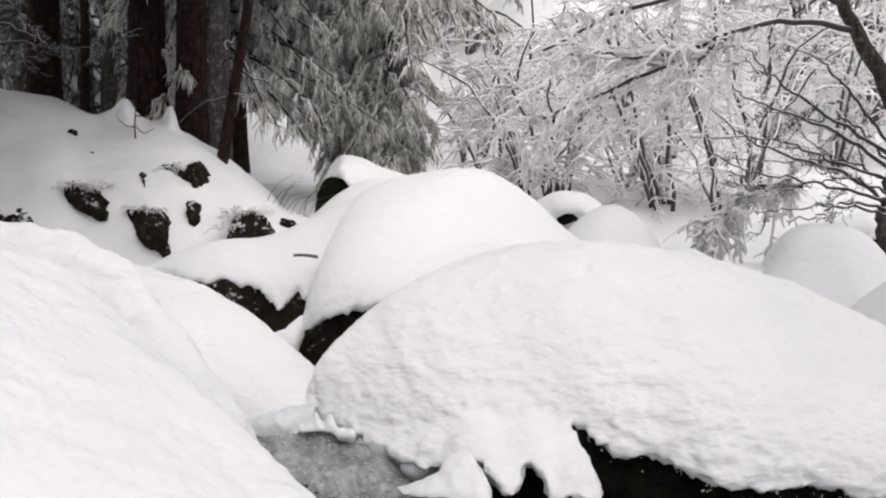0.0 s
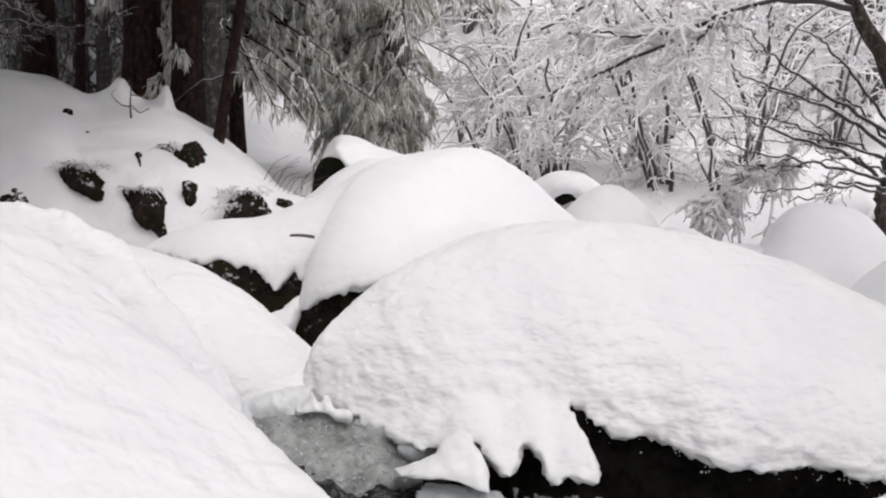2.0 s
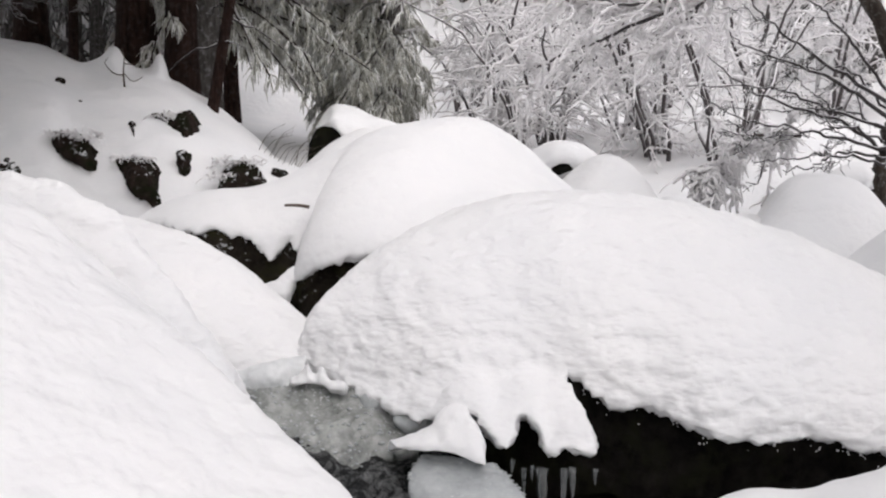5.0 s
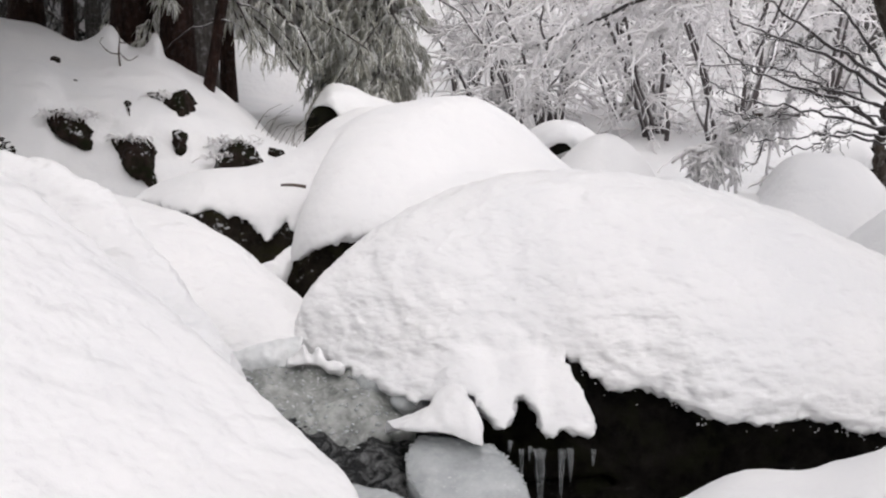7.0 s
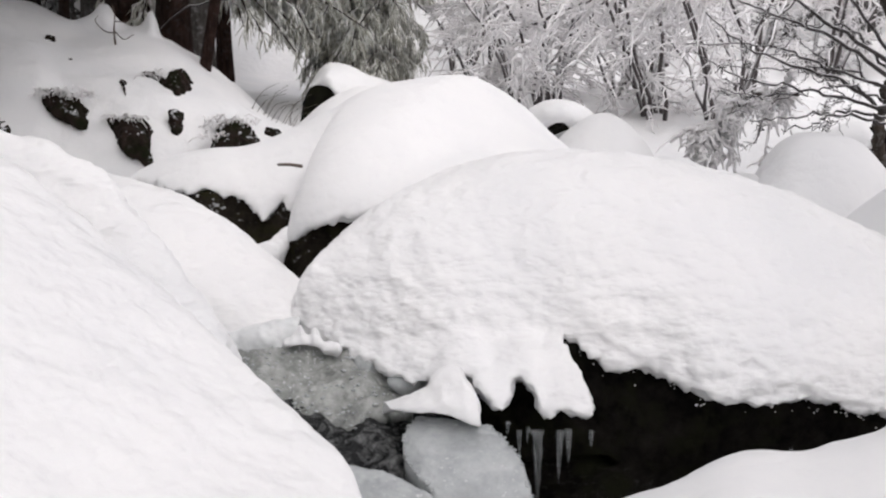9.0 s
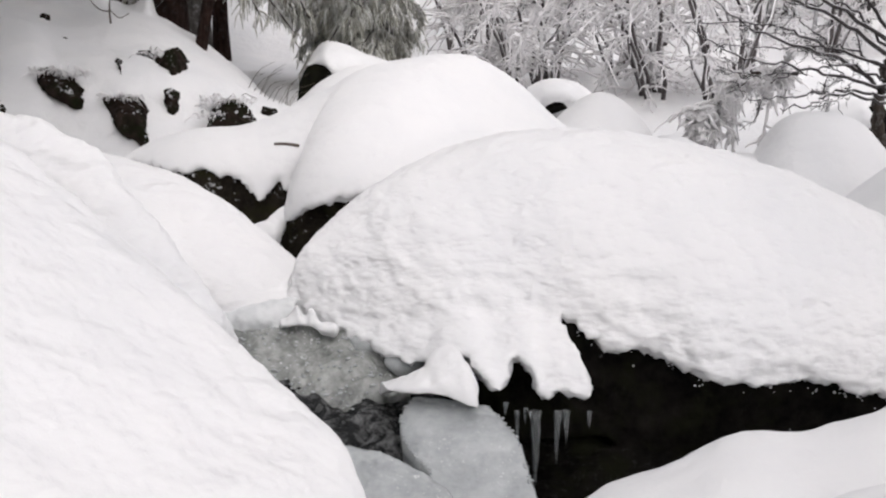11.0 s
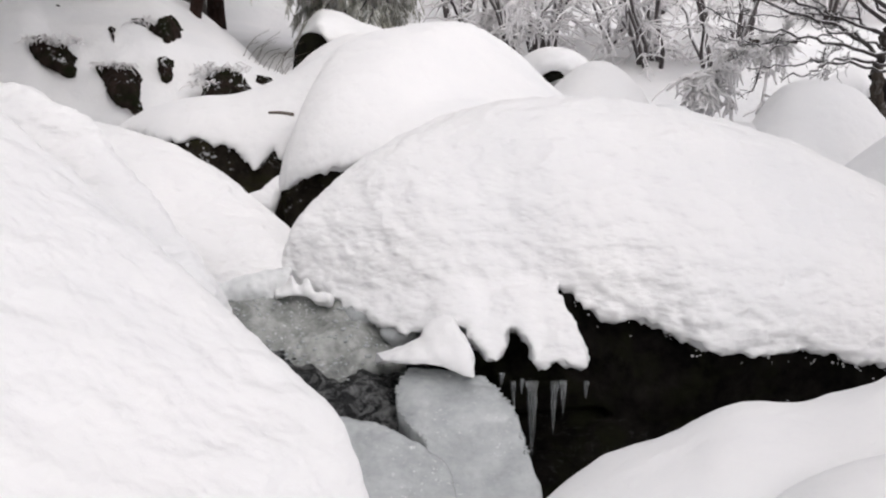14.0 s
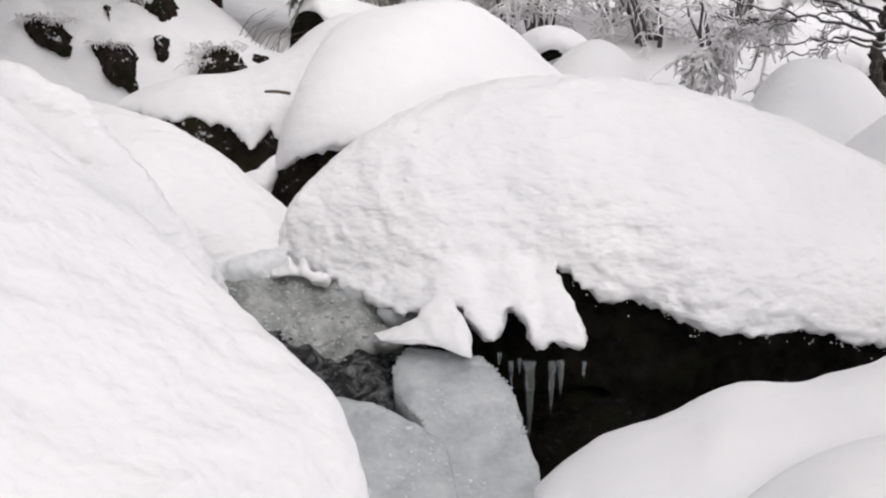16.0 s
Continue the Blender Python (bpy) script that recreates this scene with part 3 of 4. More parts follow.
boulder((2.813, 7.032, 0.216), "snow-covered boulder at the edge of the far bank",
        [loft([(2.390, 7.029, 0.216), (2.531, 7.038, 0.328), (2.707, 7.050, 0.479), (2.954, 7.061, 0.602), (3.377, 7.057, 0.496)],
              [(2.290, 6.725, 0.190), (2.424, 6.618, 0.072), (2.585, 6.515, 0.023), (2.814, 6.517, 0.023), (3.189, 6.624, 0.072)], (0.0, 0.6, -0.5), 1.0, 0.1)],
        [], voxel=0.035, smooth=6, waves=((4, 0.02, 84),))
boulder((3.733, 10.282, 0.685), "snow hump with a dark rocky side under the branches",
        [loft([(3.364, 10.475, 0.623), (3.571, 10.486, 0.752), (3.753, 10.491, 0.809), (3.883, 10.489, 0.752), (4.012, 10.477, 0.571)],
              [(3.268, 10.167, 0.539), (3.436, 10.065, 0.496), (3.611, 10.067, 0.496), (3.711, 10.080, 0.670), (3.848, 10.172, 0.539)], (0.0, 0.5, -0.4), 1.0, 0.05)],
        [blob((3.856, 10.376, 0.577), (0.16, 0.3, 0.2))], voxel=0.04, smooth=4, waves=((4, 0.02, 85),))
boulder((1.780, 8.650, 0.531), "low snow hump behind the big dome",
        [loft([(1.582, 8.750, 0.545), (1.691, 8.755, 0.606), (1.800, 8.757, 0.619), (1.931, 8.754, 0.567), (2.127, 8.750, 0.480), (2.432, 8.751, 0.458)],
              [(1.529, 8.441, 0.442), (1.615, 8.339, 0.409), (1.719, 8.339, 0.389), (1.865, 8.338, 0.368), (2.073, 8.339, 0.347), (2.322, 8.341, 0.347)], (0.0, 0.7, -0.4), 1.0, 0.1)],
        [], voxel=0.04, smooth=6, waves=((4, 0.02, 86),))
boulder((-1.224, 11.658, 0.905), "snow-topped boulder with a dark bare side",
        [loft([(-1.350, 11.871, 1.087), (-1.274, 11.881, 1.222), (-1.156, 11.890, 1.327), (-0.951, 11.890, 1.310), (-0.716, 11.885, 1.204), (-0.481, 11.881, 1.122)],
              [(-1.299, 11.571, 1.090), (-1.203, 11.475, 1.137), (-1.103, 11.374, 1.126), (-0.996, 11.366, 0.997), (-0.742, 11.364, 0.941), (-0.461, 11.365, 0.912)], (0.0, 0.7, -0.5), 1.0, 0.03)],
        [loft([(-1.409, 11.759, 0.931), (-1.322, 11.771, 1.088), (-1.176, 11.780, 1.193), (-0.943, 11.777, 1.134)],
              [(-1.408, 11.547, 0.765), (-1.317, 11.443, 0.712), (-1.146, 11.445, 0.712), (-0.862, 11.449, 0.740)], (0.0, 0.5, -0.4), 0.6, 0.2)], voxel=0.035, smooth=4, waves=((5, 0.02, 87),))
boulder((-1.100, 10.444, 0.729), "long low snow hump behind the boulders",
        [loft([(-1.438, 10.639, 0.694), (-1.279, 10.648, 0.800), (-1.120, 10.659, 0.931), (-0.935, 10.668, 1.037), (-0.724, 10.675, 1.110), (-0.433, 10.676, 1.089)],
              [(-1.398, 10.330, 0.580), (-1.232, 10.230, 0.561), (-1.069, 10.132, 0.567), (-0.867, 10.134, 0.567), (-0.665, 10.135, 0.567), (-0.413, 10.137, 0.567)], (0.0, 0.6, -0.4), 1.1, 0.1)],
        [], voxel=0.04, smooth=5, waves=((4, 0.015, 88),))

# ---- the left bank ----
bank_crest = [(-6.880, 12.108, 2.268), (-5.865, 12.112, 2.208), (-4.711, 11.909, 2.039), (-4.358, 11.908, 1.980), (-4.035, 11.902, 1.857), (-3.712, 11.897, 1.745), (-3.273, 11.797, 1.694), (-2.899, 11.694, 1.609), (-2.544, 11.386, 1.464), (-2.279, 11.175, 1.283), (-2.048, 10.964, 1.114), (-1.824, 10.753, 0.929), (-1.555, 10.544, 0.788), (-1.295, 10.342, 0.724)]
bank_foot = [(-5.189, 8.997, 0.617), (-4.423, 9.004, 0.616), (-3.651, 9.110, 0.609), (-3.333, 9.109, 0.564), (-3.059, 9.109, 0.518), (-2.786, 9.108, 0.473), (-2.559, 9.108, 0.445), (-2.331, 9.108, 0.427), (-2.172, 9.211, 0.441), (-1.983, 9.417, 0.495), (-1.784, 9.622, 0.527), (-1.609, 9.728, 0.593), (-1.443, 9.934, 0.654), (-1.270, 10.139, 0.693)]
bank = boulder((-3.094, 10.323, 0.684), "steep snowy bank with bare stones showing through the snow",
        [loft(bank_crest, bank_foot, (0.0, 1.6, -0.3), 1.35, 0.4), loft([(-5.934, 10.869, 1.654), (-4.857, 10.877, 1.637), (-4.319, 10.879, 1.605), (-3.959, 10.782, 1.601), (-3.685, 10.679, 1.524), (-3.435, 10.466, 1.326), (-3.161, 10.151, 1.097)], [(-5.017, 9.101, 0.656), (-4.107, 9.109, 0.655), (-3.651, 9.112, 0.632), (-3.378, 9.112, 0.609), (-3.151, 9.111, 0.564), (-3.000, 9.212, 0.556), (-2.846, 9.313, 0.549)], (0.0, 0.5, -0.3), 1.2, 0.2),
         loft([(-3.755, 11.845, 1.720), (-3.521, 11.853, 1.801), (-3.392, 11.861, 1.906), (-3.287, 11.852, 1.766), (-3.158, 11.847, 1.672), (-3.030, 11.849, 1.684), (-2.965, 11.854, 1.754), (-2.930, 11.860, 1.836), (-2.883, 11.853, 1.731), (-2.819, 11.842, 1.567), (-2.662, 11.787, 1.473)],
              [(-3.614, 11.384, 1.560), (-3.374, 11.334, 1.542), (-3.236, 11.284, 1.529), (-3.136, 11.283, 1.501), (-3.013, 11.283, 1.484), (-2.890, 11.283, 1.473), (-2.823, 11.283, 1.462), (-2.784, 11.283, 1.451), (-2.751, 11.282, 1.440), (-2.689, 11.282, 1.429), (-2.550, 11.282, 1.406)], (0.0, 0.18, -0.4), 1.0, 0.2, 80)],
        [], voxel=0.032, smooth=3, waves=((2.2, 0.04, 91), (6, 0.015, 92)), group="stream banks")

# ---- ice and water in the stream ----
def slab(name, left, right, mat, label, category, thick=0.08, swell=0.0, waves=(), nu=60, nv=60, kind=""):
    a, b = spline(left, nv), spline(right, nv)
    u = np.linspace(0, 1, nu)[:, None, None]
    top = a[None] + (b - a)[None] * u
    top = top.reshape(-1, 3)
    uu, vv = np.meshgrid(np.linspace(0, 1, nu), np.linspace(0, 1, nv), indexing="ij")
    rim = (np.clip(np.minimum(np.minimum(uu, 1 - uu), np.minimum(vv, 1 - vv)) * 7, 0, 1) ** 0.5).ravel()
    top[:, 2] += swell * rim - swell
    for scale, height, seed in waves:
        top[:, 2] += lattice_noise(top, scale, seed) * height
        top[:, 0] += lattice_noise(top, scale * 1.3, seed + 1) * height
        top[:, 1] += lattice_noise(top, scale * 1.1, seed + 2) * height
    bot = top.copy()
    bot[:, 2] -= thick
    v = np.vstack([top, bot])
    k = nu * nv
    q = lambda i, j: i * nv + j
    f = []
    for i in range(nu - 1):
        for j in range(nv - 1):
            f.append((q(i, j), q(i + 1, j), q(i + 1, j + 1), q(i, j + 1)))
            f.append((k + q(i, j), k + q(i, j + 1), k + q(i + 1, j + 1), k + q(i + 1, j)))
    ring = [q(i, 0) for i in range(nu)] + [q(nu - 1, j) for j in range(1, nv)] + [q(i, nv - 1) for i in range(nu - 2, -1, -1)] + [q(0, j) for j in range(nv - 2, 0, -1)]
    for s in range(len(ring)):
        s2 = (s + 1) % len(ring)
        f.append((ring[s2], ring[s], k + ring[s], k + ring[s2]))
    me = raw_mesh(name, v, f)
    bm = bmesh.new()
    bm.from_mesh(me)
    bmesh.ops.recalc_face_normals(bm, faces=bm.faces)
    bm.to_mesh(me)
    bm.free()
    smooth_shade(me)
    return tagged(place(name, me, mat), label, category, kind=kind)


slab("water", [(-1.012, 4.746, 0.128), (-0.916, 4.364, 0.015), (-0.696, 4.050, -0.108), (-0.480, 3.884, -0.300), (-0.392, 3.742, -0.487)],
     [(-0.012, 4.714, 0.014), (0.032, 4.391, -0.061), (0.071, 4.064, -0.157), (0.166, 3.879, -0.300), (0.257, 3.737, -0.487)], flow,
     "dark running water between slabs of ice", "water", 0.2, 0.0, ((6, 0.02, 101), (17, 0.016, 102), (40, 0.007, 103)), 110, 130, "structure")
slab("ice_sheet", [(-0.913, 4.661, 0.165), (-0.856, 4.531, 0.131), (-0.761, 4.414, 0.064), (-0.635, 4.275, -0.009), (-0.527, 4.158, -0.070)],
     [(-0.470, 4.677, 0.161), (-0.236, 4.563, 0.113), (-0.109, 4.399, 0.018), (-0.127, 4.264, -0.042), (-0.341, 4.154, -0.086)], pool_ice,
     "bubbly grey ice sheet on the pool", "ice", 0.05, 0.02, ((5, 0.014, 111), (13, 0.012, 112), (34, 0.008, 113)), 90, 90)
# the sheet swells into a low hump over a sunken stone
sheet = bpy.data.objects["ice_sheet"].data
for v in sheet.vertices:
    v.co.z += 0.055 * math.exp(-(((v.co.x + 0.34) / 0.12) ** 2 + ((v.co.y - 4.35) / 0.10) ** 2))
sheet.update()
slab("ice_slab", [(-0.091, 4.084, -0.019), (-0.129, 3.996, -0.050), (-0.142, 3.905, -0.092), (-0.102, 3.833, -0.143), (-0.044, 3.763, -0.183), (-0.036, 3.605, -0.250), (-0.025, 3.299, -0.394)],
     [(0.111, 4.061, -0.025), (0.193, 3.993, -0.050), (0.253, 3.902, -0.092), (0.286, 3.810, -0.141), (0.311, 3.693, -0.208), (0.337, 3.557, -0.269), (0.360, 3.295, -0.394)], ice,
     "flat grey slab of ice falling over the ledge", "ice", 0.10, 0.012, ((4, 0.012, 121), (14, 0.004, 122), (45, 0.003, 123)), 90, 110)
slab("ice_shelf", [(-0.344, 3.826, -0.087), (-0.314, 3.714, -0.135), (-0.288, 3.600, -0.189), (-0.245, 3.464, -0.247), (-0.216, 3.254, -0.371)],
     [(-0.239, 3.819, -0.117), (-0.122, 3.751, -0.145), (-0.013, 3.661, -0.179), (0.056, 3.550, -0.220), (0.079, 3.270, -0.380)], ice,
     "lumpy grey ice shelf at the mound's foot", "ice", 0.12, 0.02, ((5, 0.014, 131), (14, 0.005, 132), (45, 0.003, 133)), 80, 80)
place("snow_ledge", melted("snow_ledge", [loft([(-0.223, 4.100, 0.020), (-0.165, 4.090, 0.040), (-0.105, 4.080, 0.060), (-0.058, 4.090, 0.082), (-0.025, 4.100, 0.122), (0.017, 4.110, 0.145), (0.066, 4.100, 0.147), (0.098, 4.050, 0.102), (0.125, 3.990, 0.052)],
      [(-0.192, 4.040, 0.025), (-0.139, 4.000, 0.028), (-0.088, 3.980, 0.032), (-0.038, 3.970, 0.035), (0.012, 3.960, 0.030), (0.056, 3.950, 0.018), (0.092, 3.940, 0.009), (0.120, 3.940, 0.001), (0.139, 3.940, -0.004)], (0.0, 0.12, -0.06), 1.2, 0.02, 70, 12)], 0.007, 4, ((9, 0.010, 141), (30, 0.005, 142))), snow)
tagged(bpy.data.objects["snow_ledge"], "small white snow ledge above the ice slab", "snow")


def crust(name, pieces, mat, label, seed, voxel=0.008, smooth=3):
    ob = place(name, melted(name, pieces, voxel, smooth, ((14, 0.012, seed), (40, 0.005, seed + 1))), mat)
    return tagged(ob, label, "snow" if mat is snow else "ice", "ice and snow crusts round the pool")


crust("ice_crust", [loft([(-0.940, 4.560, 0.165), (-0.868, 4.580, 0.179), (-0.789, 4.590, 0.201), (-0.710, 4.600, 0.217), (-0.643, 4.620, 0.227), (-0.578, 4.650, 0.230)], [(-0.935, 4.530, 0.116), (-0.860, 4.530, 0.116), (-0.781, 4.530, 0.112), (-0.702, 4.530, 0.112), (-0.636, 4.550, 0.116), (-0.571, 4.580, 0.128)], (0.0, 0.08, -0.1), 1.2, 0.1, 40, 8)], wet_snow, "grey water-soaked snow along the boulder's foot", 151, 0.008, 14)
crust("ice_crust", [blob((-0.275, 4.454, 0.080), (0.09, 0.05, 0.05)), blob((-0.129, 4.340, 0.032), (0.08, 0.05, 0.05))], ice, "grey ice crust under the dome's snow", 155)
crust("snow_crust", [loft([(-0.632, 4.540, 0.151), (-0.598, 4.530, 0.177), (-0.567, 4.520, 0.220), (-0.542, 4.510, 0.179), (-0.520, 4.500, 0.186), (-0.502, 4.500, 0.204), (-0.471, 4.480, 0.160), (-0.411, 4.460, 0.151)],
      [(-0.627, 4.500, 0.147), (-0.594, 4.490, 0.151), (-0.563, 4.480, 0.154), (-0.537, 4.470, 0.154), (-0.517, 4.470, 0.151), (-0.496, 4.460, 0.151), (-0.464, 4.450, 0.147), (-0.404, 4.430, 0.142)], (0.0, 0.06, -0.04), 1.6, 0.012, 90, 8)], snow, "jagged pointed snow crust at the pool's rim", 159, 0.005, 1)
saddle = spline([(-0.852, 6.340, 0.337), (-0.876, 6.300, 0.299), (-0.905, 6.260, 0.261), (-0.943, 6.220, 0.229), (-1.012, 6.200, 0.170)], 16)
crust("snow_crust", [blob(tuple(p), (0.035 + 0.09 * (k / 15) ** 1.5, 0.07, 0.05 + 0.03 * k / 15), 0, 0, 12) for k, p in enumerate(saddle)], snow, "small snow saddle between the two boulders", 167)
crust("snow_crust", [blob((-0.829, 4.109, 0.262), (0.05, 0.06, 0.06)), blob((-0.801, 4.101, 0.228), (0.04, 0.05, 0.04))], snow, "small snow crust hanging off the mound's edge", 163)


def ice_grains(name, source, count, size, seed, label, rim):
    """Small frozen beads on a sheet of ice; rim: only along its edge."""
    rng = np.random.default_rng(seed)
    me = source.data
    co = np.zeros(len(me.vertices) * 3)
    me.vertices.foreach_get("co", co)
    top = co.reshape(-1, 3)[:len(me.vertices) // 2]
    side = int(round(len(top) / rim[1]))
    grid = top.reshape(side, rim[1], 3)
    gv, gf, gk = [], [], 0
    for _ in range(count):
        a, b = rng.integers(1, side - 1), rng.integers(1, rim[1] - 1)
        if rim[0]:
            b = int(rng.integers(2, rim[1] * 0.7))
            a = int(rng.choice((1, 2, side - 3, side - 2)))
        r = size * rng.uniform(0.4, 1.3)
        v, f = blob(tuple(grid[a, b] + rng.normal(0, 0.004, 3) * (1, 1, 0)), (r * rng.uniform(0.8, 2.2), r, r * rng.uniform(0.4, 0.9)), rng.uniform(0, 180), 0, 4)
        gv.append(v)
        gf += [tuple(k + gk for k in q) for q in f]
        gk += len(v)
    m = raw_mesh(name, np.concatenate(gv), gf)
    smooth_shade(m)
    return tagged(place(name, m, ice), label, "ice", kind="stuff")


ice_grains("ice_grains", bpy.data.objects["ice_sheet"], 300, 0.007, 171, "frozen beads scattered over the pool's ice", (False, 90))
ice_grains("ice_grains", bpy.data.objects["ice_slab"], 90, 0.006, 172, "frozen beads along the edge of the ice slab", (True, 110))


def icicle(top, length, radius):
    pts, rad = [], []
    for k in range(9):
        u = k / 8
        pts.append((0.0015 * math.sin(4 * u + length * 40), 0.001 * math.cos(5 * u), -length * u))
        rad.append(radius * (1 - u) ** 0.7 * (1 + 0.16 * math.sin(u * 21 + length * 90)) + 0.0012)
    ob = place("icicle", tubes("icicle", [(pts, rad)], 8), clear)
    ob.matrix_world = Matrix.Translation(top)
    return tagged(ob, "clear hanging icicle under the snowy rock edge", "icicle", "icicles under the rock edge")


for top, length, radius in (((0.281, 4.031, -0.062), 0.11, 0.010), ((0.311, 4.033, -0.052), 0.06, 0.008), ((0.345, 4.011, -0.056), 0.30, 0.022), ((0.423, 4.011, -0.056), 0.20, 0.014),
                            ((0.455, 4.011, -0.052), 0.13, 0.014), ((0.540, 4.029, -0.062), 0.065, 0.010), ((0.239, 4.038, -0.032), 0.05, 0.010), ((1.270, 4.058, -0.140), 0.04, 0.006), ((1.402, 4.058, -0.132), 0.03, 0.006)):
    icicle(top, length, radius)


# ---- trees ----
def branch_curve(start, heading, length, rise, droop, n=9, rng=None, wob=0.03):
    u = np.linspace(0, 1, n)
    p = np.zeros((n, 3))
    p[:, 0] = start[0] + math.cos(heading) * length * u
    p[:, 1] = start[1] + math.sin(heading) * length * u
    p[:, 2] = start[2] + length * (rise * u - droop * u * u)
    if rng is not None:
        p[1:] += rng.normal(0, wob * length * 0.3, (n - 1, 3))
    return p


def spruce(at, height, first, radius, trunk_r, label, seed, branches=70, strands=60, mat=None, bark_mat=None, dense_to=5.0, thick=1.0, side=None, lean=0.0, strand_len=0.14, low_short=False):
    """A spruce with drooping boughs hung with many short needle strands."""
    rng = np.random.default_rng(seed)
    e = empty("spruce_tree", at, label, "tree", "spruces on the bank")
    n = 14
    u = np.linspace(0, 1, n)
    tp = np.stack([lean * height * u + 0.02 * np.sin(u * 9 + seed), 0.02 * np.cos(u * 7), height * u - 0.5], -1)
    tr = trunk_r * (1 - 0.93 * u) * (1 + 0.35 * np.exp(-u * height * 3.5))
    place("trunk", tubes("trunk", [(tp, tr)], 14), bark_mat or bark, e)
    wood, leaf = [], []
    for b in range(branches):
        z = first + (dense_to - first) * rng.random() if b < branches * 0.8 else dense_to + (height - dense_to) * rng.random()
        rel = max(0.12, 1 - max(0, z - 1) / height)
        ln = radius * rel * rng.uniform(0.6, 1.1)
        if low_short:
            ln *= min(1.0, max(0.45, (z - 0.3) / 2.4))
        h = rng.uniform(0, 2 * math.pi) if side is None else rng.normal(side, 0.9)
        c = branch_curve((lean * z, 0, z), h, ln, 0.12, rng.uniform(0.35, 0.75), 8, rng)
        wood.append((c, np.linspace(0.022, 0.006, 8) * thick))
        for k in range(max(4, strands // 9)):
            t = rng.random() ** 0.7 * 7
            i = min(int(t), 6)
            q = c[i] + (c[i + 1] - c[i]) * (t - i)
            ang = h + rng.choice((-1, 1)) * rng.uniform(0.3, 1.4)
            reach = rng.uniform(0.12, 0.42) * (1.1 - t / 10)
            sag = rng.uniform(0.5, 1.7)
            uu = np.linspace(0, 1, 5)[:, None]
            shoot = q + np.array((math.cos(ang), math.sin(ang), 0.05)) * reach * uu + np.array((0, 0, -sag * reach)) * uu ** 2 + np.vstack([np.zeros(3), rng.normal(0, 0.012, (4, 3))])
            leaf.append((shoot, thick * np.array((0.006, 0.009, 0.010, 0.009, 0.003))))
            for j in range(13):
                tt = rng.uniform(0.2, 3.99)
                ii = int(tt)
                q2 = shoot[ii] + (shoot[ii + 1] - shoot[ii]) * (tt - ii)
                d2 = np.array((math.cos(ang) * 0.25, math.sin(ang) * 0.25, -1.0)) + rng.normal(0, 0.25, 3)
                l2 = strand_len * rng.uniform(0.3, 1.1)
                w = thick * rng.uniform(0.004, 0.009)
                p1 = q2 + d2 * l2 * 0.55
                p2 = p1 + (d2 + np.array((0, 0, -0.5)) + rng.normal(0, 0.25, 3)) * l2 * 0.45
                leaf.append((np.array((q2, p1, p2)), np.array((0.8, 1.0, 0.25)) * w))
    tagged(place("bough_wood", tubes("bough_wood", wood, 5), bark_mat or bark, e), kind="stuff")
    tagged(place("needle_foliage", tubes("needle_foliage", leaf, 3), mat or needles, e, "drooping frosted grey-green needles"), kind="stuff")
    return e


def trunk_only(at, height, r, lean, label, mat, seed):
    rng = np.random.default_rng(seed)
    e = empty("tree", at, label, "tree", "bare trunks on the bank")
    n = 24
    u = np.linspace(0, 1, n)
    tp = np.stack([lean[0] * height * u + 0.03 * np.sin(u * 11 + seed), lean[1] * height * u, height * u - 0.4], -1)
    tr = r * (1 - 0.6 * u) * (1 + 0.4 * np.exp(-u * height * 4))
    place("trunk", tubes("trunk", [(tp, tr)], 16), mat, e)
    wood = []
    for b in range(22):
        z = rng.uniform(0.7, height * 0.7)
        c = branch_curve((lean[0] * z, lean[1] * z, z), rng.uniform(0, 6.28), rng.uniform(0.3, 1.0), 0.0, rng.uniform(0.1, 0.5), 7, rng, 0.08)
        wood.append((c, np.linspace(0.012, 0.003, 7)))
    for line in wood:
        place("dead_branch", tubes("dead_branch", [line], 4), dark_twig, e, "thin dead branch with a line of snow")
    return e


bank_spruce = spruce((-4.536, 12.695, 1.787), 12, 3.6, 5.6, 0.20, "straight dark reddish-brown spruce trunk on the snowy bank", 31, 150, 150, dense_to=5.6, thick=5.5, side=-1.57)
spruce((-3.302, 12.296, 1.665), 14, 3.9, 4.4, 0.22, "thick dark brown spruce trunk standing in the bank's snow", 32, 150, 150, dense_to=5.6, thick=5.5, side=-1.57, lean=0.004)
spruce((-2.80, 12.087, 1.491), 14, 3.9, 3.2, 0.175, "dark brown spruce trunk leaning on the bank", 33, 110, 120, None, bark, dense_to=5.6, thick=5.5, side=-1.57, lean=0.025)
spruce((-2.715, 12.775, 1.286), 13, 4.2, 2.0, 0.20, "grey frost-covered spruce trunk behind the bank", 34, 40, 60, None, bark_grey, lean=0.04)
trunk_only((-2.37, 11.471, 1.217), 9, 0.06, (0.15, 0.0), "thin dark leaning trunk at the edge of the bank", bark, 5)
trunk_only((-5.106, 15.911, 1.968), 11, 0.07, (0.0, 0.0), "thin distant trunk between the spruces", bark, 6)
trunk_only((-5.092, 16.917, 2.015), 11, 0.12, (0.0, 0.0), "distant grey trunk between the spruces", bark_grey, 7)

spruce((-0.682, 14.272, 0.941), 14, 0.3, 2.1, 0.15, "large spruce with drooping frosted boughs behind the boulders", 11, 260, 220, None, bark_grey, side=3.2, low_short=True)
spruce((-3.06, 13.772, 1.224), 13, 1.15, 2.1, 0.10, "slender spruce with drooping frosted boughs beside the bank", 12, 240, 200, side=0.0)
spruce((-3.049, 13.085, 1.449), 14, 2.4, 1.3, 0.12, "spruce whose frosted boughs hang in front of the trunks", 13, 90, 150)

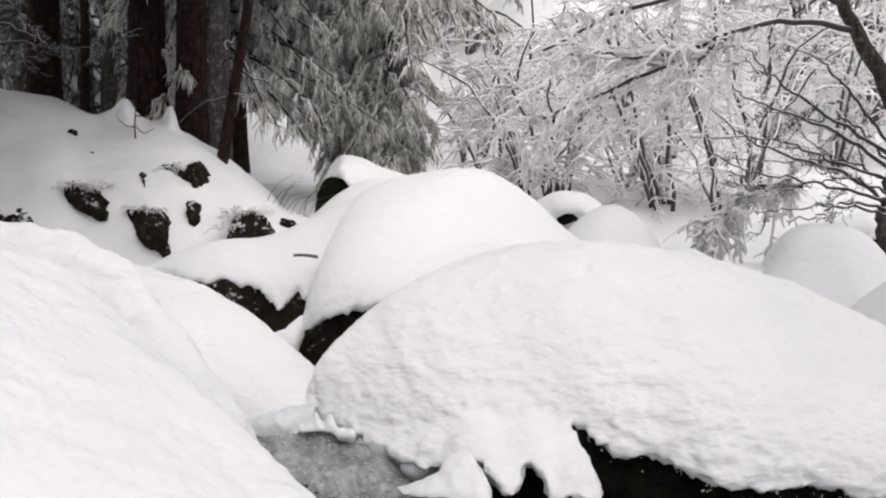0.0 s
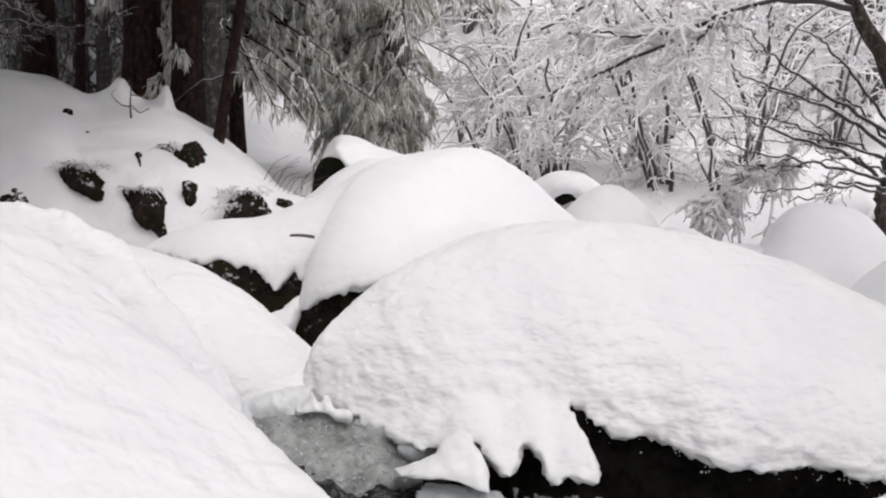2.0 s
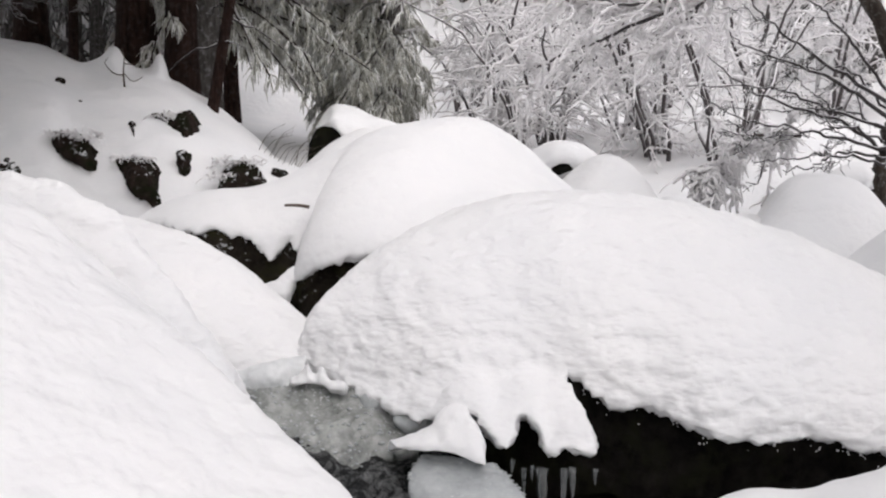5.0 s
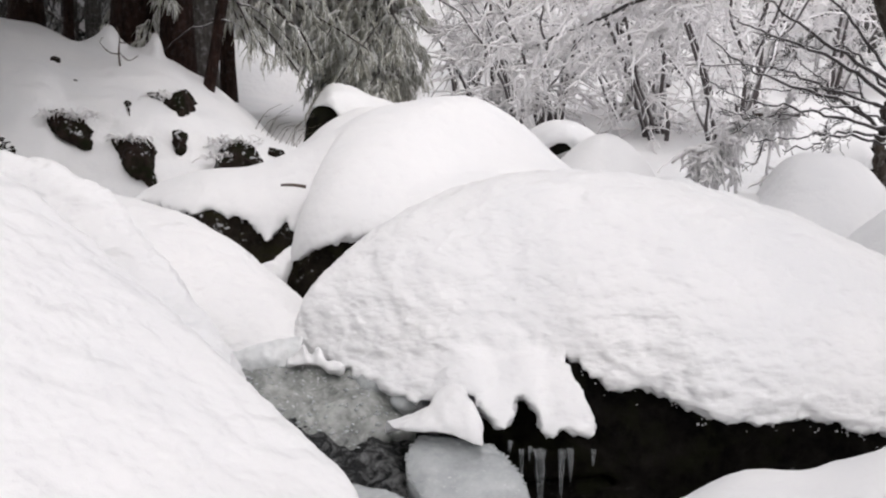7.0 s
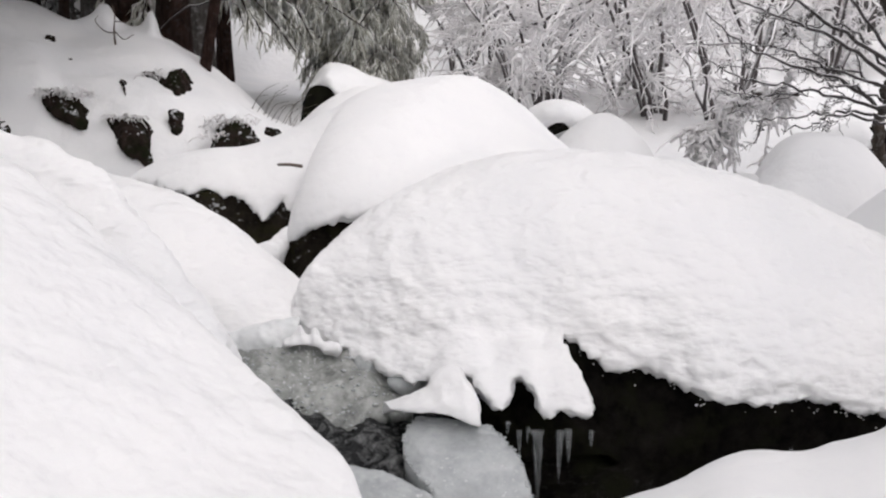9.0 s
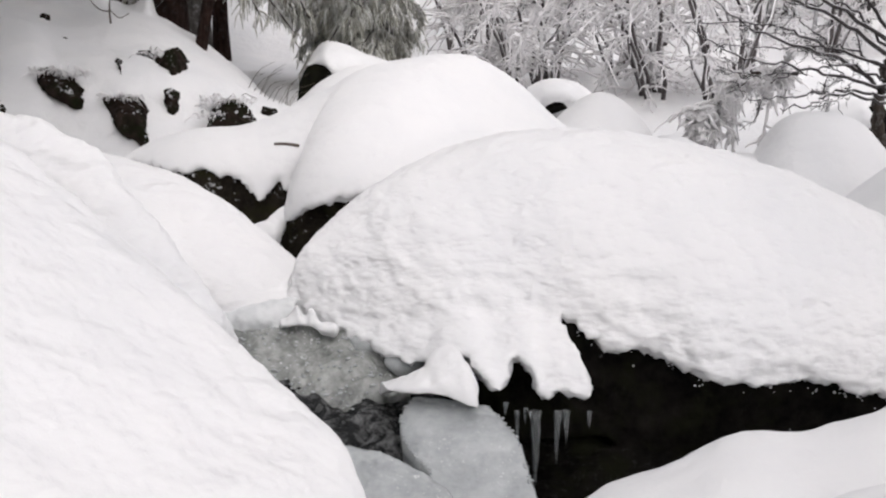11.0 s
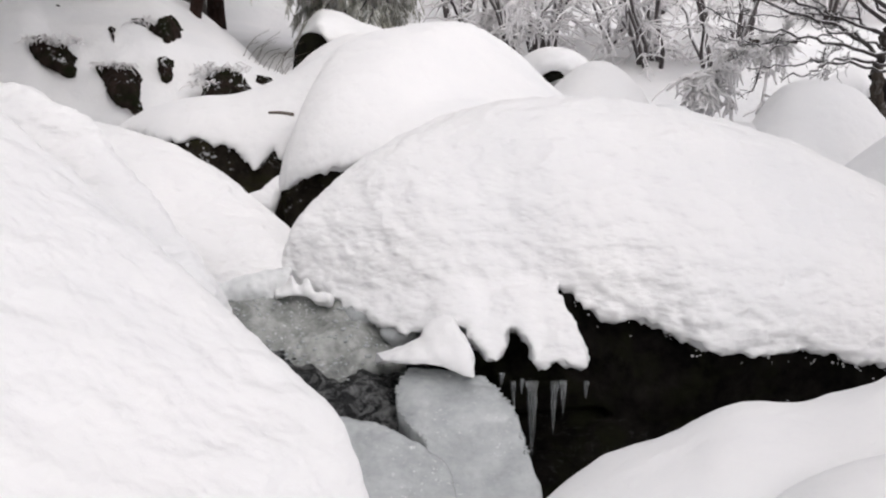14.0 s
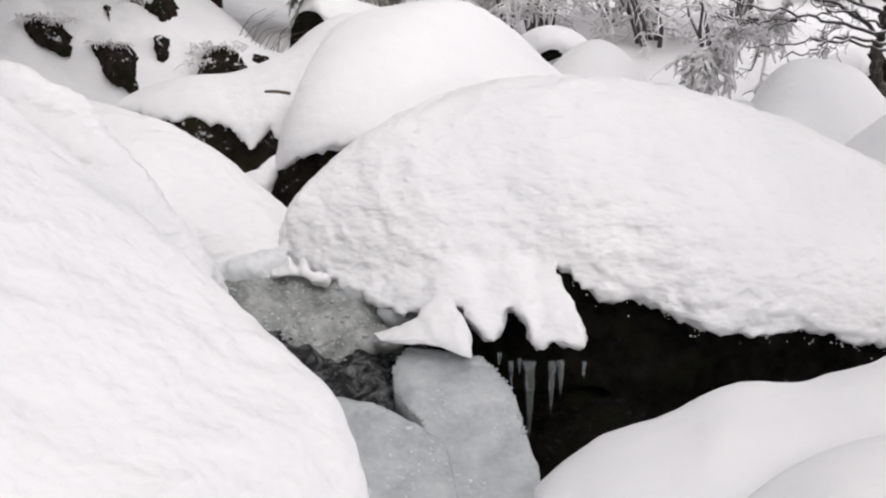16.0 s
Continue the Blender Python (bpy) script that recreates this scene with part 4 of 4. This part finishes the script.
# out of view on the left, added with its copy to shade the bank
bank_shade_spruce = spruce((-5.2, 7.6, 0.9), 13, 5.2, 5.0, 0.2, "unseen tall spruce, its long frosted boughs added to shade the bank", 35, 200, 150, dense_to=7.2, thick=5.5, side=-0.3)
# another added tree outside the view; it dims the right-hand boulders
spruce((5.4, 5.0, 0.3), 13, 5.4, 5.0, 0.2, "unseen tall spruce whose frosted boughs are added to shade the far bank", 36, 180, 150, dense_to=7.4, thick=5.5, side=2.6)
copy_thing(bank_shade_spruce, pose(-4.9, 5.6, 0.9, 0, 0, 8))
# unseen crowns round the camera, added to hold light off the foreground
canopy_shade_spruce = spruce((-4.2, -0.5, 0.2), 15, 5.0, 4.6, 0.24, "unseen tall spruce, its wide frosted crown added to dim the near snow", 37, 260, 150, dense_to=9.5, thick=5.0)
for x, y, turn in ((4.6, -1.2, 70), (0.2, -5.8, 140), (-6.2, 4.0, 220), (6.4, 3.2, 300), (-6.2, 7.0, 30)):
    copy_thing(canopy_shade_spruce, pose(x, y, 1.3 if y > 5 else 0.2, 0, 0, turn))
# copies left of the view, added only for the shade they cast on the bank
for x, y, turn in ((-7.0, 10.8, 0), (-6.6, 8.4, 10), (-5.3, 7.5, 25)):
    copy_thing(bank_spruce, pose(x, y, 1.2, 0, 0, turn))
spruce((-3.136, 16.875, 1.183), 13, 1.75, 1.7, 0.12, "distant spruce with frosted boughs above the clearing", 15, 110, 130)

far_spruce = spruce((-6.528, 18.897, 1.831), 13, 0.3, 1.7, 0.14, "distant frosted spruce among the trunks", 14, 90, 70, needles_far, bark_grey, 5.0, 1.5)
rng = np.random.default_rng(5)
for x, y in ((-9, 20), (-7.6, 17), (-5.2, 21), (-5.0, 25), (-5.6, 17.5), (8.4, 27), (11, 22), (-11, 24), (-6, 26), (7, 36), (6.0, 16.5), (12, 28), (-9, 31), (0.35, 20.5), (1.1, 22.5), (-4.7, 18.2), (-6.2, 16.6), (-4.5, 20.5), (-7.2, 19.5)):
    z = float(ground_height(np.array([[x]], float), np.array([[y]], float))[0, 0])
    copy_thing(far_spruce, pose(x, y, z - 0.1, 0, 0, rng.uniform(0, 360)))


def shrub(at, stems, height, reach, label, seed, lean=(0.0, 0.0), mat=None, twig_w=0.0125, group="snow-laden shrubs", twigs=11, name="shrub", sub=11):
    """Arching stems that divide into fine snow-laden twigs."""
    rng = np.random.default_rng(seed)
    e = empty(name, at, label, "shrub", group)
    thick_lines, fine, dark = [], [], []
    for s in range(stems):
        h = rng.uniform(0, 2 * math.pi)
        ln = height * rng.uniform(0.7, 1.1)
        n = 10
        u = np.linspace(0, 1, n)
        sp = reach * rng.uniform(0.4, 1.0)
        c = np.stack([math.cos(h) * (0.15 + sp * u ** 1.5) + lean[0] * u, math.sin(h) * (0.15 + sp * u ** 1.5) + lean[1] * u, ln * (u - 0.28 * u ** 3) - 0.1 * (1 - u)], -1)
        c[1:] += rng.normal(0, 0.03, (n - 1, 3))
        thick_lines.append((c, np.linspace(0.028, 0.008, n)))
        for k in range(twigs):
            t = rng.uniform(0.8, n - 1.01)
            i = int(t)
            q = c[i] + (c[i + 1] - c[i]) * (t - i)
            a = rng.uniform(0, 2 * math.pi)
            d = np.array((math.cos(a), math.sin(a), rng.uniform(-0.1, 0.7)))
            l2 = rng.uniform(0.3, 0.95)
            uu = np.linspace(0, 1, 6)[:, None]
            b = q + d * l2 * uu + np.array((0, 0, -0.45 * l2)) * uu ** 2 + np.vstack([np.zeros(3), rng.normal(0, 0.025, (5, 3))])
            fine.append((b, np.linspace(1.3, 0.7, 6) * twig_w))
            if k % 2:
                dark.append((b - np.array((0, 0.004, twig_w * 1.0)), np.linspace(0.34, 0.2, 6) * twig_w))
            for j in range(sub):
                tt = rng.uniform(0.6, 4.9)
                ii = int(tt)
                q2 = b[ii] + (b[ii + 1] - b[ii]) * (tt - ii)
                d2 = d * 0.5 + rng.normal(0, 0.55, 3)
                l3 = rng.uniform(0.1, 0.34)
                w2 = np.linspace(0, 1, 4)[:, None]
                b2 = q2 + d2 * l3 * w2 + np.array((0, 0, -0.4 * l3)) * w2 ** 2 + np.vstack([np.zeros(3), rng.normal(0, 0.012, (3, 3))])
                fine.append((b2, np.array((0.9, 0.8, 0.7, 0.5)) * twig_w))
    for line in thick_lines:
        place("stem", tubes("stem", [line], 6), snowy_stem, e, "dark stem with snow on top")
    tagged(place("twig_wood", tubes("twig_wood", dark, 3), snowy_stem, e, "dark undersides of the twigs"), kind="stuff")
    tagged(place("twig_tangle", tubes("twig_tangle", fine, 4), mat or frost_twig, e, "fine twigs thick with snow"), kind="stuff")
    return e


shrub_a = shrub((2.407, 12.879, 0.712), 7, 3.0, 1.3, "bare shrub with arching snow-laden twigs beside the stream", 21, (-0.4, 0.0))
shrub_b = shrub((1.016, 13.884, 0.913), 7, 2.2, 1.3, "low snow-laden shrub behind the boulders", 22, (-0.2, 0.0))
shrub_c = shrub((2.3, 14.2, 0.85), 6, 2.7, 1.7, "loose snow-laden shrub with long thin twigs", 23, (-0.2, 0.0), None, 0.012, "snow-laden shrubs", 6, "shrub", 5)
for src, x, y, turn in ((shrub_a, 4.8, 14.6, 200), (shrub_a, 6.5, 14.0, 100), (shrub_c, 3.5, 13.2, 260), (shrub_c, 1.3, 14.4, 80), (shrub_c, 0.6, 15.2, 30), (shrub_b, 2.3, 17.6, 40), (shrub_b, 3.8, 18.4, 170), (shrub_c, 1.2, 18.2, 300), (shrub_b, 5.6, 18.2, 70), (shrub_c, 0.3, 17.4, 150), (shrub_c, 4.4, 16.4, 120), (shrub_b, 4.6, 20.0, 20), (shrub_c, 2.9, 16.0, 10), (shrub_c, 3.0, 12.4, 330)):
    z = float(ground_height(np.array([[x]], float), np.array([[y]], float))[0, 0])
    copy_thing(src, pose(x, y, z, 0, 0, turn))


def snowy_spray(rng, fine, limb, count, length, width, droop, aim):
    """Snow-thick twigs that leave a limb and hang from it."""
    n = len(limb)
    for k in range(count):
        t = rng.uniform(0.8, n - 1.01)
        i = int(t)
        q = limb[i] + (limb[i + 1] - limb[i]) * (t - i)
        d = np.array(aim) + rng.normal(0, 0.45, 3)
        ln = length * rng.uniform(0.4, 1.2)
        u = np.linspace(0, 1, 7)[:, None]
        b = q + d * ln * u + np.array((0, 0, -droop * ln)) * u ** 2 + np.vstack([np.zeros(3), rng.normal(0, 0.02, (6, 3))])
        fine.append((b, width * np.array((1, 1.3, 1.2, 1.3, 1.1, 0.9, 0.5)) * rng.uniform(0.6, 1.2)))
        for j in range(10):
            tt = rng.uniform(0.5, 5.9)
            ii = int(tt)
            q2 = b[ii] + (b[ii + 1] - b[ii]) * (tt - ii)
            l3 = ln * rng.uniform(0.15, 0.5)
            w = np.linspace(0, 1, 5)[:, None]
            b2 = q2 + (d * 0.6 + rng.normal(0, 0.5, 3)) * l3 * w + np.array((0, 0, -droop * l3)) * w ** 2 + np.vstack([np.zeros(3), rng.normal(0, 0.012, (4, 3))])
            fine.append((b2, width * np.array((0.8, 1.0, 0.9, 0.8, 0.4)) * rng.uniform(0.5, 1.0)))


def limb_tree(name, at, label, limbs, seed, sprays, mat, aim, length, width, droop):
    """limbs: (control points, radius at the root, radius at the tip)."""
    rng = np.random.default_rng(seed)
    e = empty(name, at, label, "tree", "bare trees on the far bank")
    inv = Matrix.Translation(at).inverted()
    fine = []
    for k, (pts, r0, r1) in enumerate(limbs):
        c = spline(pts, 22)
        c[1:-1] += rng.normal(0, 0.012, (20, 3))
        part_name = "trunk" if k == 0 else "limb"
        place(part_name, tubes(part_name, [(c, np.linspace(r0, r1, 22))], 8), dark_twig if k else bark_mossy, e).matrix_parent_inverse = inv
        if k or len(limbs) == 1:
            snowy_spray(rng, fine, c, sprays, length, width, droop, aim)
    tagged(place("twig_tangle", tubes("twig_tangle", fine, 4), mat, e, "hanging twigs thick with snow"), kind="stuff").matrix_parent_inverse = inv
    return e


limb_tree("beech_tree", (3.986, 9.445, 0.163), "leaning bare tree with an arching snow-laden limb", [
    ([(3.986, 9.445, 0.163), (3.869, 9.507, 1.054), (3.610, 9.562, 1.851), (3.399, 9.590, 2.273), (3.225, 9.615, 2.648), (2.983, 9.778, 3.563), (2.870, 9.982, 5.024)], 0.10, 0.03),
    ([(3.352, 9.595, 2.343), (2.968, 9.495, 2.401), (2.615, 9.391, 2.389), (2.268, 9.282, 2.313), (1.949, 9.270, 2.177), (1.676, 9.257, 2.023), (1.372, 9.344, 1.885), (1.014, 9.430, 1.730), (0.649, 9.518, 1.595)], 0.030, 0.010),
    ([(3.281, 9.609, 2.554), (2.782, 9.517, 2.726), (2.200, 9.410, 2.711), (1.648, 9.396, 2.573), (1.200, 9.480, 2.403), (0.743, 9.560, 2.181)], 0.035, 0.010),
    ([(2.268, 9.282, 2.313), (2.041, 9.168, 2.140), (1.883, 9.154, 1.960), (1.771, 9.138, 1.758)], 0.02, 0.008),
    ([(1.949, 9.270, 2.177), (1.523, 9.160, 2.095), (1.163, 9.159, 2.118), (0.892, 9.155, 2.096)], 0.018, 0.008),
    ([(3.220, 9.733, 2.900), (2.774, 9.851, 3.205), (2.172, 9.944, 3.177), (1.460, 10.023, 2.953)], 0.03, 0.008)],
    41, 18, frost_twig, (-0.55, 0.0, -0.15), 0.55, 0.0135, 0.45)

fan = [([(3.512, 9.060, 0.353), (3.429, 9.080, 0.667), (3.445, 9.100, 0.981), (3.579, 9.200, 1.385), (3.845, 9.350, 2.026)], 0.06, 0.03),
       ([(3.474, 9.100, 0.914), (3.128, 9.050, 1.152), (2.798, 9.000, 1.259), (2.339, 8.950, 1.417), (1.993, 8.900, 1.677)], 0.02, 0.004),
       ([(3.466, 9.100, 1.205), (3.030, 9.050, 1.494), (2.657, 9.000, 1.611), (2.345, 9.000, 1.735), (2.181, 8.950, 1.828)], 0.018, 0.004),
       ([(3.462, 9.100, 1.317), (2.908, 9.100, 1.651), (2.531, 9.050, 1.922), (2.248, 9.000, 2.163)], 0.018, 0.004),
       ([(3.497, 9.200, 1.408), (3.143, 9.150, 1.832), (2.898, 9.100, 2.058), (2.651, 9.100, 2.173)], 0.014, 0.004),
       ([(3.455, 9.000, 0.886), (3.083, 8.900, 0.933), (2.702, 8.800, 0.893), (2.320, 8.750, 0.869)], 0.015, 0.004),
       ([(3.453, 9.000, 0.975), (3.009, 8.950, 1.038), (2.639, 8.900, 1.127), (2.318, 8.850, 1.171), (1.889, 8.800, 1.388)], 0.016, 0.004),
       ([(3.469, 9.100, 1.107), (3.052, 9.100, 1.259), (2.706, 9.150, 1.385), (2.402, 9.200, 1.458), (1.905, 9.200, 1.450)], 0.014, 0.004),
       ([(3.489, 9.100, 1.017), (3.112, 9.000, 1.117), (2.831, 8.950, 1.095), (2.519, 8.900, 0.986)], 0.012, 0.004),
       ([(3.464, 9.100, 1.272), (3.167, 9.200, 1.584), (2.836, 9.300, 1.588), (2.495, 9.400, 1.712)], 0.012, 0.004),
       ([(3.457, 9.000, 0.841), (3.006, 8.800, 0.910), (2.759, 8.700, 0.836), (2.545, 8.700, 0.811)], 0.014, 0.004),
       ([(3.470, 9.100, 1.071), (3.302, 9.300, 1.228), (3.059, 9.400, 1.288), (2.718, 9.500, 1.252), (2.320, 9.600, 1.290)], 0.012, 0.004),
       ([(3.052, 9.100, 1.259), (2.824, 9.100, 1.429), (2.723, 9.100, 1.540)], 0.007, 0.004),
       ([(2.639, 8.900, 1.127), (2.364, 8.850, 1.031), (2.089, 8.800, 1.119)], 0.008, 0.004)]
limb_tree("bush_tree", (3.505, 9.059, 0.432), "dark bare tree spreading thin branches over the snow", fan, 42, 3, dark_twig, (-0.7, 0.0, 0.15), 0.28, 0.004, 0.1)
limb_tree("low_branch", (2.379, 9.065, 0.657), "snow-laden low branches bent to the snow", [
    ([(2.845, 9.298, 1.058), (2.541, 9.195, 1.060), (2.289, 9.087, 0.972), (2.085, 8.972, 0.797), (1.930, 8.859, 0.625)], 0.02, 0.008)], 43, 60, frost_twig, (-0.3, -0.1, -0.3), 0.3, 0.016, 0.4)


# ---- stones that show through the bank's snow ----
def stone(at, size, roll, seed, label, mat):
    pieces = [blob((0, 0, 0), size, 0, 35, 20, roll)]
    me = melted("stone", pieces, min(size) / 9, 1, ((4, 0.06, seed), (11, 0.035, seed + 1), (30, 0.015, seed + 2)))
    ob = place("stone", me, mat)
    ob.matrix_world = Matrix.Translation(at)
    return tagged(ob, label, "stone", "stones in the bank")


def face_stone(top, foot, seed, label):
    """A stone whose bare face runs from its top line down to its foot line."""
    ob = place("stone", melted("stone", [loft(top, foot, (0.0, 0.22, -0.12), 0.8, 0.05, 30, 6)], 0.013, 2, ((5, 0.03, seed), (13, 0.02, seed + 1), (34, 0.012, seed + 2))), bank_rock)
    return tagged(ob, label, "stone", "stones in the bank")


face_stone([(-3.281, 9.580, 1.099), (-3.148, 9.550, 1.091), (-3.018, 9.520, 1.045), (-2.895, 9.420, 0.955), (-2.824, 9.300, 0.836)],
           [(-3.227, 9.440, 1.054), (-3.127, 9.340, 0.949), (-3.020, 9.300, 0.867), (-2.910, 9.260, 0.822), (-2.829, 9.260, 0.826)], 201, "dark mossy stone with frosted grass on its top")
face_stone([(-2.717, 9.420, 0.863), (-2.585, 9.400, 0.864), (-2.455, 9.380, 0.842), (-2.352, 9.320, 0.767), (-2.307, 9.200, 0.591)],
           [(-2.696, 9.360, 0.835), (-2.572, 9.200, 0.711), (-2.458, 9.120, 0.626), (-2.373, 9.100, 0.567), (-2.293, 9.100, 0.522)], 205, "dark wedge-shaped stone in the snowy bank")
face_stone([(-2.616, 10.200, 1.228), (-2.496, 10.200, 1.219), (-2.383, 10.150, 1.187), (-2.324, 10.400, 1.271), (-2.229, 10.300, 1.170)],
           [(-2.579, 10.100, 1.187), (-2.473, 10.080, 1.158), (-2.355, 9.950, 1.098), (-2.246, 9.880, 1.067), (-2.199, 10.100, 1.105)], 209, "brown half-buried stone with snow on top")
face_stone([(-2.282, 9.660, 0.910), (-2.214, 9.660, 0.926), (-2.134, 9.620, 0.865)],
           [(-2.233, 9.500, 0.852), (-2.169, 9.460, 0.792), (-2.109, 9.500, 0.806)], 213, "small brown stone in the snow")
face_stone([(-1.930, 9.600, 0.695), (-1.873, 9.750, 0.792), (-1.782, 9.950, 0.850), (-1.670, 9.950, 0.794), (-1.547, 9.800, 0.662)],
           [(-1.868, 9.400, 0.596), (-1.780, 9.400, 0.588), (-1.690, 9.450, 0.593), (-1.596, 9.500, 0.598), (-1.514, 9.600, 0.608)], 217, "dark tangled stone at the bank's foot")
face_stone([(-2.757, 9.980, 1.172), (-2.709, 9.950, 1.163), (-2.656, 9.850, 1.116)],
           [(-2.734, 9.880, 1.140), (-2.664, 9.740, 1.085), (-2.629, 9.720, 1.062)], 225, "narrow dark stone tip in the snow")
face_stone([(-1.555, 10.150, 0.778), (-1.485, 10.120, 0.771), (-1.362, 10.050, 0.708)],
           [(-1.528, 10.000, 0.726), (-1.459, 10.000, 0.702), (-1.347, 9.980, 0.678)], 229, "flat dark stone at the end of the bank")
stone((-3.56, 10.62, 1.46), (0.09, 0.09, 0.07), 40, 221, "small dark stone tip in the snow", bank_rock)
stone((-3.29, 10.28, 1.30), (0.08, 0.07, 0.07), 40, 223, "small stone tip half covered by snow", bank_rock)
stone((-3.57, 9.20, 0.76), (0.16, 0.1, 0.06), 0, 233, "flat dark stone edge under the snow", bank_rock)
stick = place("stick", tubes("stick", [(spline([(-0.914, 6.454, 0.712), (-0.847, 6.435, 0.714), (-0.778, 6.455, 0.702)], 8), np.linspace(0.008, 0.011, 8))], 6), straw)
tagged(stick, "short dark stick lying in the boulder's snow", "stick")
sap = [(spline([(-2.985, 10.732, 1.488), (-3.009, 10.792, 1.622), (-3.012, 10.851, 1.757), (-3.034, 10.858, 1.848)], 8), np.linspace(0.010, 0.004, 8))]
e = empty("sapling", (-2.985, 10.732, 1.488), "tiny bare sapling sticking out of the bank's snow", "sapling")
inv = Matrix.Translation((-2.985, 10.732, 1.488)).inverted()
place("stem", tubes("stem", sap, 5), straw, e).matrix_parent_inverse = inv
for pts in ([(-3.004, 10.790, 1.595), (-3.080, 10.740, 1.609), (-3.165, 10.746, 1.700), (-3.148, 10.800, 1.755)], [(-3.004, 10.791, 1.611), (-2.905, 10.736, 1.535), (-2.815, 10.740, 1.578)], [(-3.004, 10.797, 1.702), (-2.902, 10.798, 1.696), (-2.828, 10.801, 1.728)]):
    place("side_twig", tubes("side_twig", [(spline(pts, 9), np.linspace(0.006, 0.003, 9))], 4), straw, e).matrix_parent_inverse = inv
rng = np.random.default_rng(9)
a0, a1 = np.array((-1.787, 10.853, 0.926)), np.array((-1.358, 10.643, 0.747))
for k in range(14):
    base = a0 + (a1 - a0) * rng.random() + np.array((0, 0, -0.05))
    tip = base + np.array((rng.uniform(0.05, 0.3), rng.uniform(-0.1, 0.1), rng.uniform(0.15, 0.3)))
    mid_p = (base + tip) / 2 + np.array((-0.02, 0, 0.05))
    ob = place("grass_stalk", tubes("grass_stalk", [(spline([base, mid_p, tip], 6), np.linspace(0.003, 0.0015, 6))], 3), straw)
    tagged(ob, "dry grass stalk bent out of the snow", "grass", "grass stalks at the bank's end")


# frosted grass on the stones of the bank
def frosted_tuft(at, spread, count, seed):
    rng = np.random.default_rng(seed)
    lines = []
    for _ in range(count):
        p0 = np.array((rng.uniform(-spread, spread), rng.uniform(-0.06, 0.06), rng.uniform(-0.03, 0.03)))
        d = np.array((rng.normal(0, 0.5), -0.4 + rng.normal(0, 0.3), rng.uniform(-0.3, 0.8)))
        ln = rng.uniform(0.05, 0.13)
        lines.append((np.array((p0, p0 + d * ln * 0.6, p0 + d * ln + np.array((0, 0, -0.4 * ln)))), np.array((0.004, 0.006, 0.002))))
    ob = place("frosted_grass", tubes("frosted_grass", lines, 3), frost_twig)
    ob.matrix_world = Matrix.Translation(at)
    return tagged(ob, "frost-white grass tuft hanging over a stone", "grass", "frosted grass on the bank", "stuff")


frosted_tuft((-3.05, 9.42, 1.06), 0.22, 110, 301)
frosted_tuft((-1.76, 9.70, 0.82), 0.22, 100, 302)
frosted_tuft((-2.53, 9.34, 0.87), 0.17, 50, 303)
frosted_tuft((-2.42, 10.10, 1.21), 0.16, 35, 304)
frosted_tuft((-1.86, 9.45, 0.71), 0.1, 40, 305)

# dead branches reaching in beside the spruce trunks
limb_tree("dead_tree", (-4.952, 11.462, 1.422), "bare dead tree with frosted branches beside the trunks", [
    ([(-4.952, 11.462, 1.422), (-4.963, 11.519, 2.216), (-4.952, 11.583, 3.122), (-5.006, 11.790, 4.624)], 0.09, 0.05),
    ([(-4.952, 11.559, 2.782), (-4.515, 11.453, 2.645), (-4.191, 11.347, 2.532), (-3.949, 11.239, 2.388), (-3.817, 11.231, 2.261)], 0.022, 0.006),
    ([(-4.952, 11.539, 2.499), (-4.250, 11.441, 2.448), (-3.895, 11.441, 2.408), (-3.614, 11.444, 2.403), (-3.344, 11.448, 2.436)], 0.016, 0.004),
    ([(-4.952, 11.579, 3.065), (-4.458, 11.470, 2.881), (-4.185, 11.353, 2.615), (-4.085, 11.344, 2.476)], 0.018, 0.005),
    ([(-4.952, 11.523, 2.272), (-4.515, 11.430, 2.319), (-4.177, 11.431, 2.296)], 0.012, 0.004)],
    44, 6, dark_twig, (0.7, -0.1, -0.2), 0.25, 0.006, 0.2)
